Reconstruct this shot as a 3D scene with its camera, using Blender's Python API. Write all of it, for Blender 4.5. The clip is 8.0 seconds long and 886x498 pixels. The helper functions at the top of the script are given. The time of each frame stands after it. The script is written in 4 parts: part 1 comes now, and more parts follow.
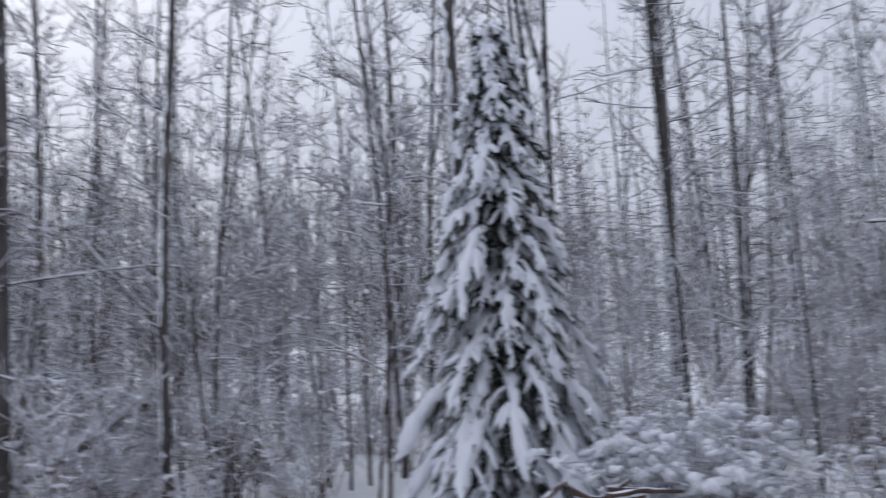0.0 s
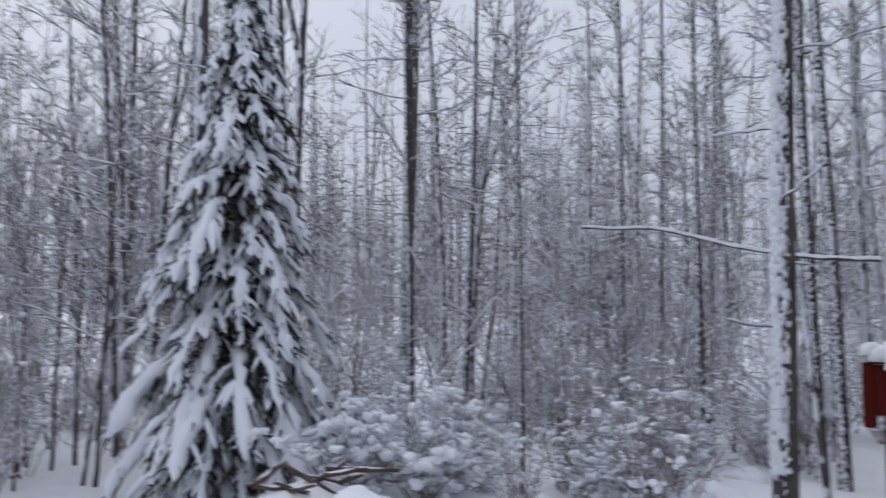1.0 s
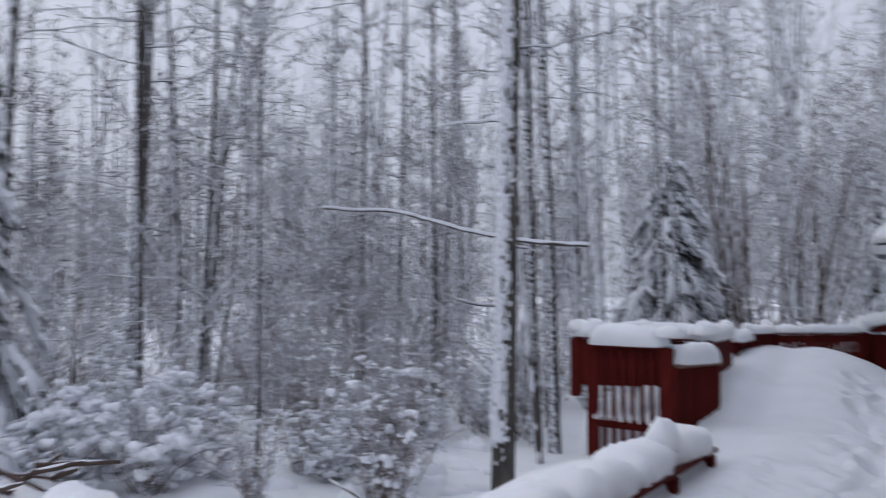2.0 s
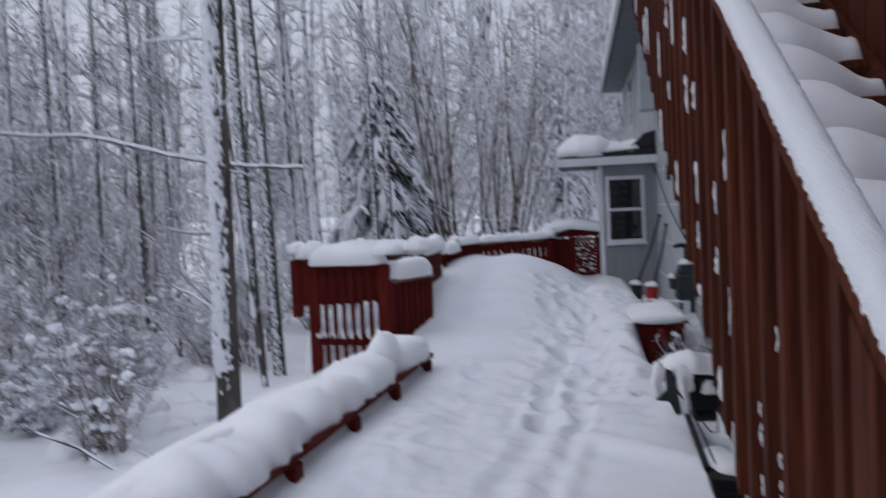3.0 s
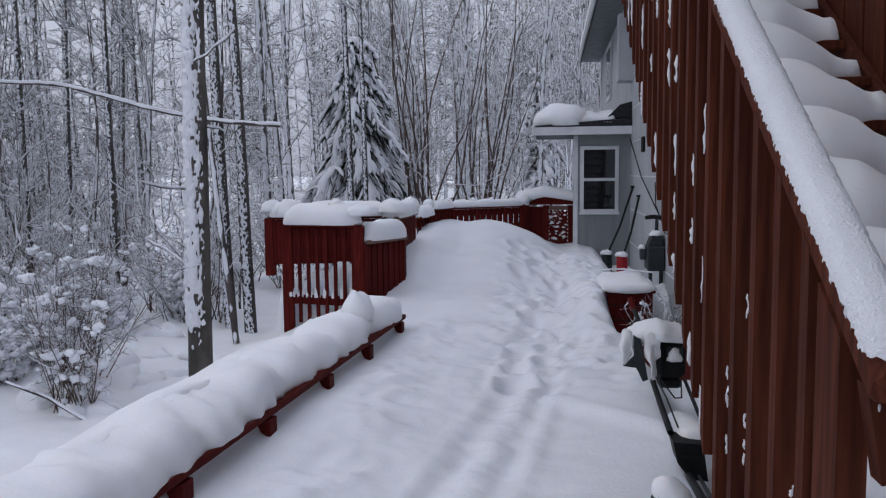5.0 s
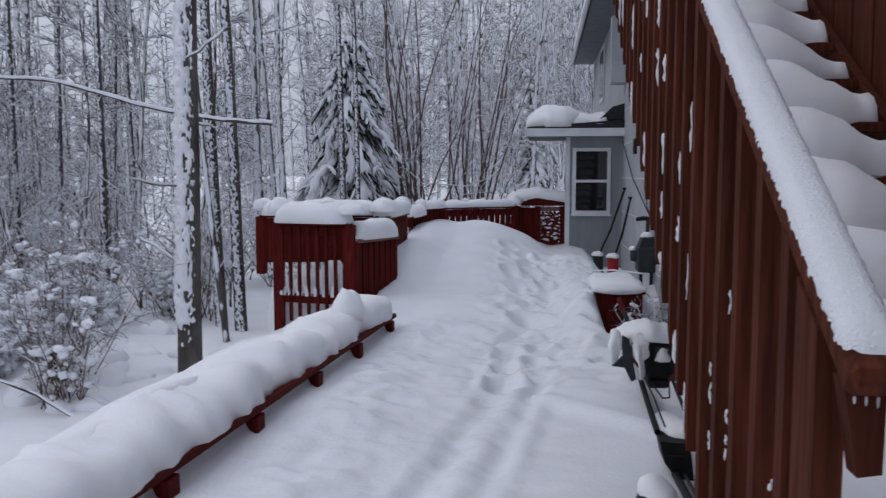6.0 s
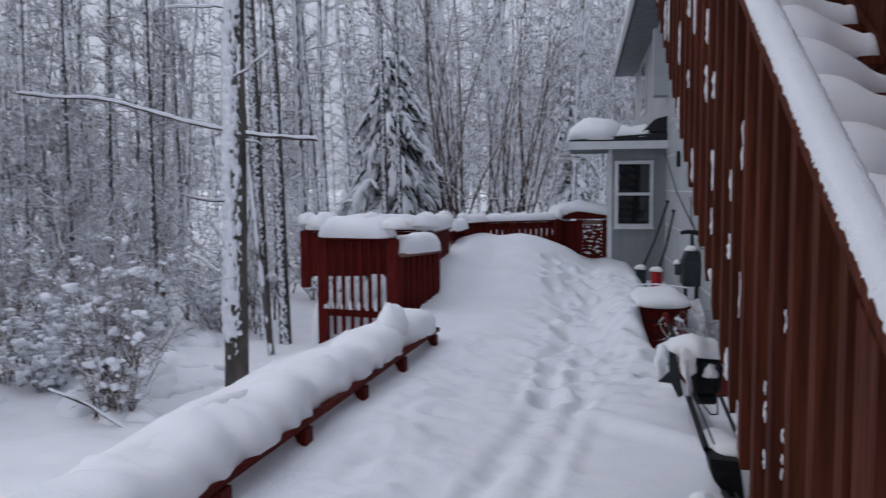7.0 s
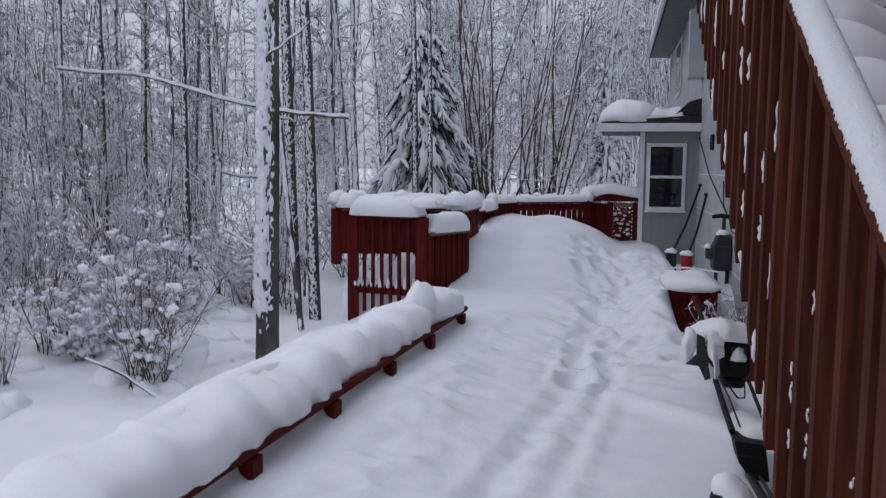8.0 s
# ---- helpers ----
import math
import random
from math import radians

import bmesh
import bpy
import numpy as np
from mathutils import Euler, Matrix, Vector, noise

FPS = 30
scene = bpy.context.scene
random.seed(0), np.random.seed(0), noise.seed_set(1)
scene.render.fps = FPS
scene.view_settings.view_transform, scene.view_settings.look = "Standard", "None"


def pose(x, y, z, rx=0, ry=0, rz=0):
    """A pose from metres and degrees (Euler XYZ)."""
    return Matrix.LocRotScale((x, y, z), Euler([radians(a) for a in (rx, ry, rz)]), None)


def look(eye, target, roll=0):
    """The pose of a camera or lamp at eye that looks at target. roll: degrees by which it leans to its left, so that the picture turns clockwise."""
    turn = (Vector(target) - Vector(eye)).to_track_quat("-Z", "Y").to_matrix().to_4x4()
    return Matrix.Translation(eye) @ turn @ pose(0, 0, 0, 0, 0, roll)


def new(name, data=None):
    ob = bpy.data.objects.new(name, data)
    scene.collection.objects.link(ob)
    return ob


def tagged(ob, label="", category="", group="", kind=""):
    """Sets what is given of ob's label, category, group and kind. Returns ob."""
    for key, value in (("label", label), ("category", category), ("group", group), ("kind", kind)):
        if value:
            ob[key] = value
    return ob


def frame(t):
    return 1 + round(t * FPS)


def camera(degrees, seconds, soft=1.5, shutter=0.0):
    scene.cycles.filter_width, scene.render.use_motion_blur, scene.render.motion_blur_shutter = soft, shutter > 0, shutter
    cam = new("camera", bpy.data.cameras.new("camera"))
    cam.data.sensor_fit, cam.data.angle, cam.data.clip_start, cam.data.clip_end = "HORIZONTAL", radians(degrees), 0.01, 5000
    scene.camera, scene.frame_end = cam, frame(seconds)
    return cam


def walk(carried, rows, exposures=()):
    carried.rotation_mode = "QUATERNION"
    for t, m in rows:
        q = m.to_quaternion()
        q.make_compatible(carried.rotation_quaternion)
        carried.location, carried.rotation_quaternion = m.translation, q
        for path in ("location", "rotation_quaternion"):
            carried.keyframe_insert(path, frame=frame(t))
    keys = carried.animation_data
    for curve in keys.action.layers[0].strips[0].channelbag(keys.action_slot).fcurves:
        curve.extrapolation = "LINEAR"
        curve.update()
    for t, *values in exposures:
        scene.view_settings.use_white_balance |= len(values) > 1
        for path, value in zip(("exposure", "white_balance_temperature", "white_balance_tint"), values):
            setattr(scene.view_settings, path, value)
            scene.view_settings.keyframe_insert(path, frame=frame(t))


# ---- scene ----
# camera and walk
PATH = [
    (0, 65.415, 6.383, 2.739, -0.010, -0.001, 1.385),
    (0.5, 55.994, 5.529, 1.006, -0.008, 0.047, 1.389),
    (1, 47.176, 4.593, -0.387, -0.010, 0.053, 1.388),
    (1.5, 39.489, 4.064, -2.359, -0.010, 0.050, 1.388),
    (2, 29.315, 3.260, -0.244, 0.023, 0.096, 1.397),
    (2.2, 25.146, 2.728, 1.838, 0.020, 0.105, 1.425),
    (3.3, 6.559, -5.682, 1.305, -0.016, 0.051, 1.395),
    (3.5, 6.274, -7.678, 0.695, -0.028, 0.037, 1.380),
    (4, 7.355, -9.052, 2.054, -0.034, 0.031, 1.377),
    (4.5, 7.254, -6.315, 0.670, -0.025, 0.033, 1.403),
    (5.8, 7.800, -4.944, 0.754, -0.026, -0.005, 1.411),
    (6, 7.070, -5.203, 0.015, -0.010, 0.018, 1.396),
    (6.5, 5.290, -4.757, 0.287, -0.004, 0.005, 1.399),
    (7, 9.821, -4.310, 0.319, -0.036, -0.017, 1.412),
    (7.5, 12.005, -4.229, 1.082, -0.036, -0.039, 1.413),
    (8, 11.935, -5.686, -0.553, -0.035, -0.049, 1.404),
]
cam = camera(57.1, 8.0, soft=1.2, shutter=0.55)
walk(cam, [(t, pose(x, y, z, 90 + pitch, roll, yaw)) for t, yaw, pitch, roll, x, y, z in PATH])

# overcast winter light
world = bpy.data.worlds.new("overcast_sky")
scene.world = world
world.use_nodes = True
wn, wl = world.node_tree.nodes, world.node_tree.links
sky = wn.new("ShaderNodeTexSky")
sky.sky_type = "NISHITA"
sky.sun_disc = False
sky.sun_elevation = radians(41)
sky.sun_rotation = radians(261)
sky.air_density, sky.dust_density = 1.0, 4.0
grey = wn.new("ShaderNodeHueSaturation")
grey.inputs["Saturation"].default_value = 0.22
wl.new(sky.outputs["Color"], grey.inputs["Color"])
cloud = wn.new("ShaderNodeMix")
cloud.data_type = "RGBA"
cloud.inputs["Factor"].default_value = 0.8
wl.new(grey.outputs["Color"], cloud.inputs["A"])
cloud.inputs["B"].default_value = (6.25, 6.7, 8.2, 1)
# an overcast sky is brighter overhead than at the horizon
coord = wn.new("ShaderNodeTexCoord")
split = wn.new("ShaderNodeSeparateXYZ")
wl.new(coord.outputs["Generated"], split.inputs["Vector"])
lift = wn.new("ShaderNodeMapRange")
wl.new(split.outputs["Z"], lift.inputs["Value"])
lift.inputs["To Min"].default_value, lift.inputs["To Max"].default_value = 0.86, 1.65
veil = wn.new("ShaderNodeVectorMath")
veil.operation = "SCALE"
wl.new(cloud.outputs["Result"], veil.inputs["Vector"])
wl.new(lift.outputs["Result"], veil.inputs["Scale"])
wl.new(veil.outputs["Vector"], wn["Background"].inputs["Color"])
wn["Background"].inputs["Strength"].default_value = 0.0905
sun = new("sun", bpy.data.lights.new("sun", "SUN"))
sun.data.energy, sun.data.angle, sun.data.color = 0.25, radians(60), (1.0, 0.98, 0.95)
sun.matrix_world = look((-13, -2, 14), (0, 0, 0))


# materials
def material(name, rough=0.7, metal=0.0):
    m = bpy.data.materials.new(name)
    m.use_nodes = True
    b = m.node_tree.nodes["Principled BSDF"]
    b.inputs["Roughness"].default_value = rough
    b.inputs["Metallic"].default_value = metal
    return m, m.node_tree.nodes, m.node_tree.links, b


def noise_node(nd, ln, scale, detail=4.0, stretch=(1, 1, 1), space="Object"):
    tc = nd.new("ShaderNodeTexCoord")
    mp = nd.new("ShaderNodeMapping")
    mp.inputs["Scale"].default_value = stretch
    ln.new(tc.outputs[space], mp.inputs["Vector"])
    n = nd.new("ShaderNodeTexNoise")
    n.inputs["Scale"].default_value = scale
    n.inputs["Detail"].default_value = detail
    ln.new(mp.outputs["Vector"], n.inputs["Vector"])
    return n.outputs["Fac"]


def ramp(nd, ln, fac, stops):
    r = nd.new("ShaderNodeValToRGB")
    while len(r.color_ramp.elements) < len(stops):
        r.color_ramp.elements.new(0.5)
    for e, (p, c) in zip(r.color_ramp.elements, stops):
        e.position, e.color = p, (*c, 1)
    ln.new(fac, r.inputs["Fac"])
    return r.outputs["Color"]


def mix(nd, ln, fac, a, b, mode="MIX"):
    m = nd.new("ShaderNodeMix")
    m.data_type, m.blend_type = "RGBA", mode
    for sock, v in (("Factor", fac), ("A", a), ("B", b)):
        if isinstance(v, (int, float)):
            m.inputs[sock].default_value = v
        elif isinstance(v, tuple):
            m.inputs[sock].default_value = (*v, 1)
        else:
            ln.new(v, m.inputs[sock])
    return m.outputs["Result"]


def bump(nd, ln, b, height, strength=0.3, dist=0.01):
    n = nd.new("ShaderNodeBump")
    n.inputs["Strength"].default_value, n.inputs["Distance"].default_value = strength, dist
    ln.new(height, n.inputs["Height"])
    ln.new(n.outputs["Normal"], b.inputs["Normal"])


def math_node(nd, ln, op, a, b):
    m = nd.new("ShaderNodeMath")
    m.operation = op
    for i, v in enumerate((a, b)):
        if isinstance(v, (int, float)):
            m.inputs[i].default_value = v
        else:
            ln.new(v, m.inputs[i])
    return m.outputs["Value"]


def snow_material(name, fine=60.0, tint=(0.89, 0.90, 0.93), depth=0.0, relief=0.24):
    m, nd, ln, b = material(name, 0.65)
    n1 = noise_node(nd, ln, 3.0, 5)
    n2 = noise_node(nd, ln, fine, 6)
    dark = tuple(c * 0.93 for c in tint)
    ln.new(ramp(nd, ln, n1, [(0.3, dark), (0.7, tint)]), b.inputs["Base Color"])
    b.inputs["Subsurface Weight"].default_value = depth
    b.inputs["Subsurface Radius"].default_value = (0.8, 0.9, 1.0)
    b.inputs["Subsurface Scale"].default_value = 0.06
    h = math_node(nd, ln, "ADD", math_node(nd, ln, "MULTIPLY", n1, 2.0), n2)
    bump(nd, ln, b, h, relief, 0.010)
    return m


def wood_material(name, dark, light, grain=(22, 22, 1.5), scale=3.0, rough=0.75, worn=(0.25, 0.16, 0.12)):
    m, nd, ln, b = material(name, rough)
    n1 = noise_node(nd, ln, scale, 6, grain)
    n2 = noise_node(nd, ln, 2.2, 4)
    base = ramp(nd, ln, n1, [(0.3, dark), (0.7, light)])
    info = nd.new("ShaderNodeObjectInfo")
    vary = ramp(nd, ln, info.outputs["Random"], [(0.0, (0.82, 0.82, 0.82)), (1.0, (1.15, 1.12, 1.1))])
    base = mix(nd, ln, 1.0, base, vary, "MULTIPLY")
    patch = ramp(nd, ln, n2, [(0.6, (0, 0, 0)), (0.8, (0.22, 0.22, 0.22))])
    ln.new(mix(nd, ln, patch, base, worn), b.inputs["Base Color"])
    b.inputs["Specular IOR Level"].default_value = 0.10
    bump(nd, ln, b, n1, 0.3, 0.004)
    return m


def plastered(name, bark_dark, bark_light, side=(-0.1, -0.92, 0.3), amount=0.45, scale=9.0, bare=0.0, spread=2.4):
    """Bark with wind-packed snow on the windward and upper side."""
    m, nd, ln, b = material(name, 0.8)
    n1 = noise_node(nd, ln, 6.0, 5, (1, 1, 0.35))
    n2 = noise_node(nd, ln, scale, 9, (1, 1, 0.6))
    bark = ramp(nd, ln, n1, [(0.3, bark_dark), (0.7, bark_light)])
    geo = nd.new("ShaderNodeNewGeometry")
    dot = nd.new("ShaderNodeVectorMath")
    dot.operation = "DOT_PRODUCT"
    ln.new(geo.outputs["Normal"], dot.inputs[0])
    dot.inputs[1].default_value = Vector(side).normalized()
    s = math_node(nd, ln, "ADD", dot.outputs["Value"], math_node(nd, ln, "MULTIPLY", math_node(nd, ln, "SUBTRACT", n2, 0.5), spread))
    if bare:
        # the foot of the trunk, sheltered by the snow that fell off it
        tc = nd.new("ShaderNodeTexCoord")
        sep = nd.new("ShaderNodeSeparateXYZ")
        ln.new(tc.outputs["Object"], sep.inputs["Vector"])
        foot = nd.new("ShaderNodeMapRange")
        ln.new(math_node(nd, ln, "ADD", sep.outputs["Z"], math_node(nd, ln, "MULTIPLY", n2, 1.5)), foot.inputs["Value"])
        foot.inputs["From Min"].default_value, foot.inputs["From Max"].default_value = bare + 0.45, bare + 1.0
        foot.inputs["To Min"].default_value, foot.inputs["To Max"].default_value = -0.62, 0.0
        s = math_node(nd, ln, "ADD", s, foot.outputs["Result"])
    edge = math_node(nd, ln, "MULTIPLY", math_node(nd, ln, "SUBTRACT", s, amount), 9.0)
    cl = nd.new("ShaderNodeClamp")
    ln.new(edge, cl.inputs["Value"])
    ln.new(mix(nd, ln, cl.outputs["Result"], bark, (0.80, 0.82, 0.87)), b.inputs["Base Color"])
    h = math_node(nd, ln, "ADD", n1, math_node(nd, ln, "MULTIPLY", cl.outputs["Result"], 1.5))
    bump(nd, ln, b, h, 0.6, 0.012)
    return m


def plain(name, dark, light, rough=0.6, scale=8.0, metal=0.0, stretch=(1, 1, 1)):
    m, nd, ln, b = material(name, rough, metal)
    n1 = noise_node(nd, ln, scale, 5, stretch)
    ln.new(ramp(nd, ln, n1, [(0.3, dark), (0.7, light)]), b.inputs["Base Color"])
    b.inputs["Specular IOR Level"].default_value = 0.25
    bump(nd, ln, b, n1, 0.15, 0.003)
    return m


SNOW = snow_material("fresh_snow", depth=0.6)
# trodden snow, its tint lowered to carry the shade of house and stairs
SNOW_TRODDEN_SHADED = snow_material("shaded_trodden_snow", 45.0, (0.815, 0.83, 0.87), 0.5, 0.3)
SNOW_GRAIN = snow_material("granular_snow", 220.0, (0.80, 0.815, 0.85), 0.0, 0.6)
SNOW_TREE = snow_material("branch_snow", 30.0, (0.84, 0.855, 0.90))
RED = wood_material("red_stained_wood", (0.062, 0.0062, 0.0052), (0.122, 0.0125, 0.0100), worn=(0.14, 0.036, 0.028))
BROWN = wood_material("redbrown_stained_wood", (0.042, 0.0108, 0.0056), (0.102, 0.0270, 0.0138), worn=(0.14, 0.062, 0.040))
GREYWOOD = wood_material("weathered_cap_wood", (0.13, 0.075, 0.062), (0.22, 0.14, 0.12))
SIDING = plain("grey_siding", (0.24, 0.25, 0.26), (0.30, 0.31, 0.32), 0.6, 3.0, 0, (3, 3, 0.4))
WALL2 = plain("pale_siding", (0.36, 0.38, 0.40), (0.44, 0.46, 0.48), 0.6, 2.0)
TRIM = plain("white_trim_paint", (0.60, 0.61, 0.63), (0.70, 0.71, 0.73), 0.5, 5.0)
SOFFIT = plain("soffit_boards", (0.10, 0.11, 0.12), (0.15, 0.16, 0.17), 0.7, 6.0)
SHINGLE = plain("dark_shingles", (0.015, 0.016, 0.018), (0.04, 0.04, 0.045), 0.85, 20.0)
BLACK = plain("black_plastic", (0.004, 0.0045, 0.005), (0.011, 0.0115, 0.0125), 0.65, 14.0)
STEEL = plain("dark_grey_metal", (0.06, 0.065, 0.07), (0.11, 0.115, 0.12), 0.45, 9.0, 0.6)
METER = plain("grey_green_enamel", (0.020, 0.025, 0.027), (0.038, 0.044, 0.047), 0.65, 9.0)
REDPL = plain("red_plastic", (0.30, 0.012, 0.018), (0.38, 0.02, 0.026), 0.4, 6.0)
YELLOW = plain("yellow_plastic", (0.50, 0.36, 0.01), (0.62, 0.46, 0.02), 0.45, 6.0)
BARK = plastered("birch_bark", (0.022, 0.019, 0.017), (0.13, 0.115, 0.10), (0.10, -0.98, 0.1), 1.15, 40.0, 0.72, 1.9)
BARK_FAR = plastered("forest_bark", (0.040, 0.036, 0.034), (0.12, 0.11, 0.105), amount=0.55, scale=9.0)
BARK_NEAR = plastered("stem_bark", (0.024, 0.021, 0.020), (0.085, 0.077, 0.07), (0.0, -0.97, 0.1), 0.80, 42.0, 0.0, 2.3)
TWIG = plastered("twig_bark", (0.040, 0.032, 0.029), (0.11, 0.09, 0.085), (-0.1, -0.45, 0.88), 0.40, 5.0)
SHRUBTWIG = plastered("shrub_bark", (0.045, 0.028, 0.022), (0.13, 0.085, 0.07), (-0.2, -0.3, 0.9), 0.72, 5.0)
NEEDLE = plastered("spruce_needles", (0.010, 0.015, 0.012), (0.034, 0.042, 0.034), (0.0, -0.3, 0.95), 0.86, 11.0)
GLASS, gn, gl, gb = material("window_glass", 0.04)
gb.inputs["Base Color"].default_value = (0.012, 0.014, 0.016, 1)
gb.inputs["Specular IOR Level"].default_value = 0.8


# building helpers
def empty(name, at, label, category, group="", kind=""):
    e = new(name)
    e.location = at
    return tagged(e, label, category, group, kind)


def mesh_from(name, bm):
    me = bpy.data.meshes.new(name)
    bm.to_mesh(me)
    bm.free()
    return me


def part(name, bm, mat, parent=None, label="", smooth=False):
    me = bm if isinstance(bm, bpy.types.Mesh) else mesh_from(name, bm)
    if not me.materials:
        me.materials.append(mat)
    if smooth:
        me.polygons.foreach_set("use_smooth", [True] * len(me.polygons))
    ob = new(name, me)
    if parent:
        ob.parent = parent
        p = parent
        off = Vector((0, 0, 0))
        while p:
            off += p.location
            p = p.parent
        ob.location = -off
    return tagged(ob, label) if label else ob


def box(x0, x1, y0, y1, z0, z1, bevel=0.004, bm=None):
    bm = bm or bmesh.new()
    r = bmesh.ops.create_cube(bm, size=1.0, matrix=Matrix.Translation(((x0 + x1) / 2, (y0 + y1) / 2, (z0 + z1) / 2)) @ Matrix.Diagonal((x1 - x0, y1 - y0, z1 - z0, 1)))
    if bevel:
        es = list({e for v in r["verts"] for e in v.link_edges})
        bmesh.ops.bevel(bm, geom=es, offset=bevel, segments=1, affect="EDGES")
    return bm


def beam(a, b, w, h, bevel=0.004, up=(0, 0, 1)):
    """A board from a to b, w wide and h high."""
    a, b = Vector(a), Vector(b)
    d = b - a
    fy = d.normalized()
    fx = fy.cross(Vector(up)).normalized()
    fz = fx.cross(fy)
    rot = Matrix((fx, fy, fz)).transposed().to_4x4()
    bm = box(-w / 2, w / 2, -d.length / 2, d.length / 2, -h / 2, h / 2, bevel)
    bm.transform(Matrix.Translation((a + b) / 2) @ rot)
    return bm


def prism(poly, axis, a, b):
    """A flat outline (list of pairs) given depth from a to b along the axis x or y."""
    bm = bmesh.new()
    f = (lambda p, s: (s, p[0], p[1])) if axis == "x" else (lambda p, s: (p[0], s, p[1]))
    v0 = [bm.verts.new(f(p, a)) for p in poly]
    v1 = [bm.verts.new(f(p, b)) for p in poly]
    n = len(poly)
    bm.faces.new(v0)
    bm.faces.new(v1[::-1])
    for i in range(n):
        bm.faces.new((v0[i], v0[(i + 1) % n], v1[(i + 1) % n], v1[i]))
    bmesh.ops.recalc_face_normals(bm, faces=bm.faces)
    return bm


def smooth(a, b, v):
    t = min(1.0, max(0.0, (v - a) / (b - a)))
    return t * t * (3 - 2 * t)


def heap(points, width, height, lump=0.03, step=0.05, seed=0, droop=0.02, lumps=3.0, fade=0.0, ends=0.0, tail=0.0):
    """A ridge of settled snow along a path: rounded, uneven, closed at its ends."""
    pts = [Vector(p) for p in points]
    seg = [(b - a).length for a, b in zip(pts, pts[1:])]
    total = sum(seg)
    n = max(6, int(total / step))
    m = 14
    bm = bmesh.new()
    rows = []
    for i in range(n + 1):
        s = total * i / n
        k, acc = 0, 0.0
        while k < len(seg) - 1 and s > acc + seg[k]:
            acc += seg[k]
            k += 1
        p = pts[k].lerp(pts[k + 1], (s - acc) / seg[k])
        d = (pts[k + 1] - pts[k]).normalized()
        side = d.cross(Vector((0, 0, 1))).normalized()
        e = min(s, total - s) / (ends or width * 0.55)
        cap = math.sqrt(max(0.0, 1 - (1 - min(1.0, e)) ** 2)) * 0.97 + 0.03
        if tail:
            # sinks to a thin tongue with an upturned end
            f = s / total
            cap *= 1 - tail * smooth(0.52, 0.95, f) + 0.12 * smooth(0.94, 1.0, f)
        row = []
        for j in range(m):
            a = math.pi * 2 * j / m
            ca, sa = math.cos(a), math.sin(a)
            ca = math.copysign(abs(ca) ** 0.75, ca)
            q = p + side * (ca * width / 2) * (0.35 + 0.65 * cap)
            h = sa ** 0.8 * height * cap * (1 - fade * (s / total) ** 2.2) if sa > 0 else -(abs(sa) ** 0.5) * droop
            q = q + Vector((0, 0, h))
            w = noise.noise(q * lumps + Vector((seed * 7.3, 0, 0))) + 0.5 * noise.noise(q * lumps * 2.7 + Vector((0, seed * 3.1, 0)))
            row.append(bm.verts.new(q + (side * ca + Vector((0, 0, max(sa, 0)))) * w * lump))
        rows.append(row)
    for r0, r1 in zip(rows, rows[1:]):
        for j in range(m):
            bm.faces.new((r0[j], r0[(j + 1) % m], r1[(j + 1) % m], r1[j]))
    bm.faces.new(rows[0])
    bm.faces.new(rows[-1][::-1])
    bmesh.ops.recalc_face_normals(bm, faces=bm.faces)
    return bm


def mound(x, y, z, rx, ry, h, lump=0.12, seed=0, n=18, m=7):
    """A rounded dome of snow with an uneven surface."""
    bm = bmesh.new()
    top = bm.verts.new((x, y, z + h * (1 + lump * noise.noise(Vector((x, y, seed))))))
    rows = []
    for j in range(1, m + 1):
        a = math.pi / 2 * j / m * 1.12
        row = []
        for i in range(n):
            b = 2 * math.pi * i / n
            q = Vector((math.cos(b) * math.sin(min(a, 1.57)) , math.sin(b) * math.sin(min(a, 1.57)), math.cos(a)))
            w = 1 + lump * 1.6 * noise.noise(q * 1.9 + Vector((seed * 5.1, seed, x)))
            row.append(bm.verts.new((x + q.x * rx * w, y + q.y * ry * w, z + max(q.z, -0.15) * h * w)))
        rows.append(row)
    for i in range(n):
        bm.faces.new((top, rows[0][i], rows[0][(i + 1) % n]))
        for r0, r1 in zip(rows, rows[1:]):
            bm.faces.new((r0[i], r1[i], r1[(i + 1) % n], r0[(i + 1) % n]))
    bm.faces.new(rows[-1][::-1])
    bmesh.ops.recalc_face_normals(bm, faces=bm.faces)
    return bm


class Tubes:
    """Collects tapered tubes into one mesh."""

    def __init__(self):
        self.v, self.f = [], []

    def add(self, pts, radii, n=3, flat=1.0):
        base = len(self.v)
        ref = Vector((0.31, 0.72, 0.62))
        for i, (p, r) in enumerate(zip(pts, radii)):
            d = (pts[min(i + 1, len(pts) - 1)] - pts[max(i - 1, 0)])
            d = d.normalized() if d.length > 1e-9 else Vector((0, 0, 1))
            s = d.cross(ref if abs(d.dot(ref)) < 0.95 else Vector((1, 0, 0))).normalized()
            t = d.cross(s)
            for k in range(n):
                a = 2 * math.pi * k / n
                o = s * (math.cos(a) * r) + t * (math.sin(a) * r)
                o.z *= flat
                self.v.append(p + o)
        for i in range(len(pts) - 1):
            for k in range(n):
                a, b = base + i * n + k, base + i * n + (k + 1) % n
                self.f.append((a, b, b + n, a + n))

    def mesh(self, name, mat, smooth=True):
        me = bpy.data.meshes.new(name)
        me.from_pydata([tuple(v) for v in self.v], [], self.f)
        me.materials.append(mat)
        if smooth:
            me.polygons.foreach_set("use_smooth", [True] * len(me.polygons))
        return me


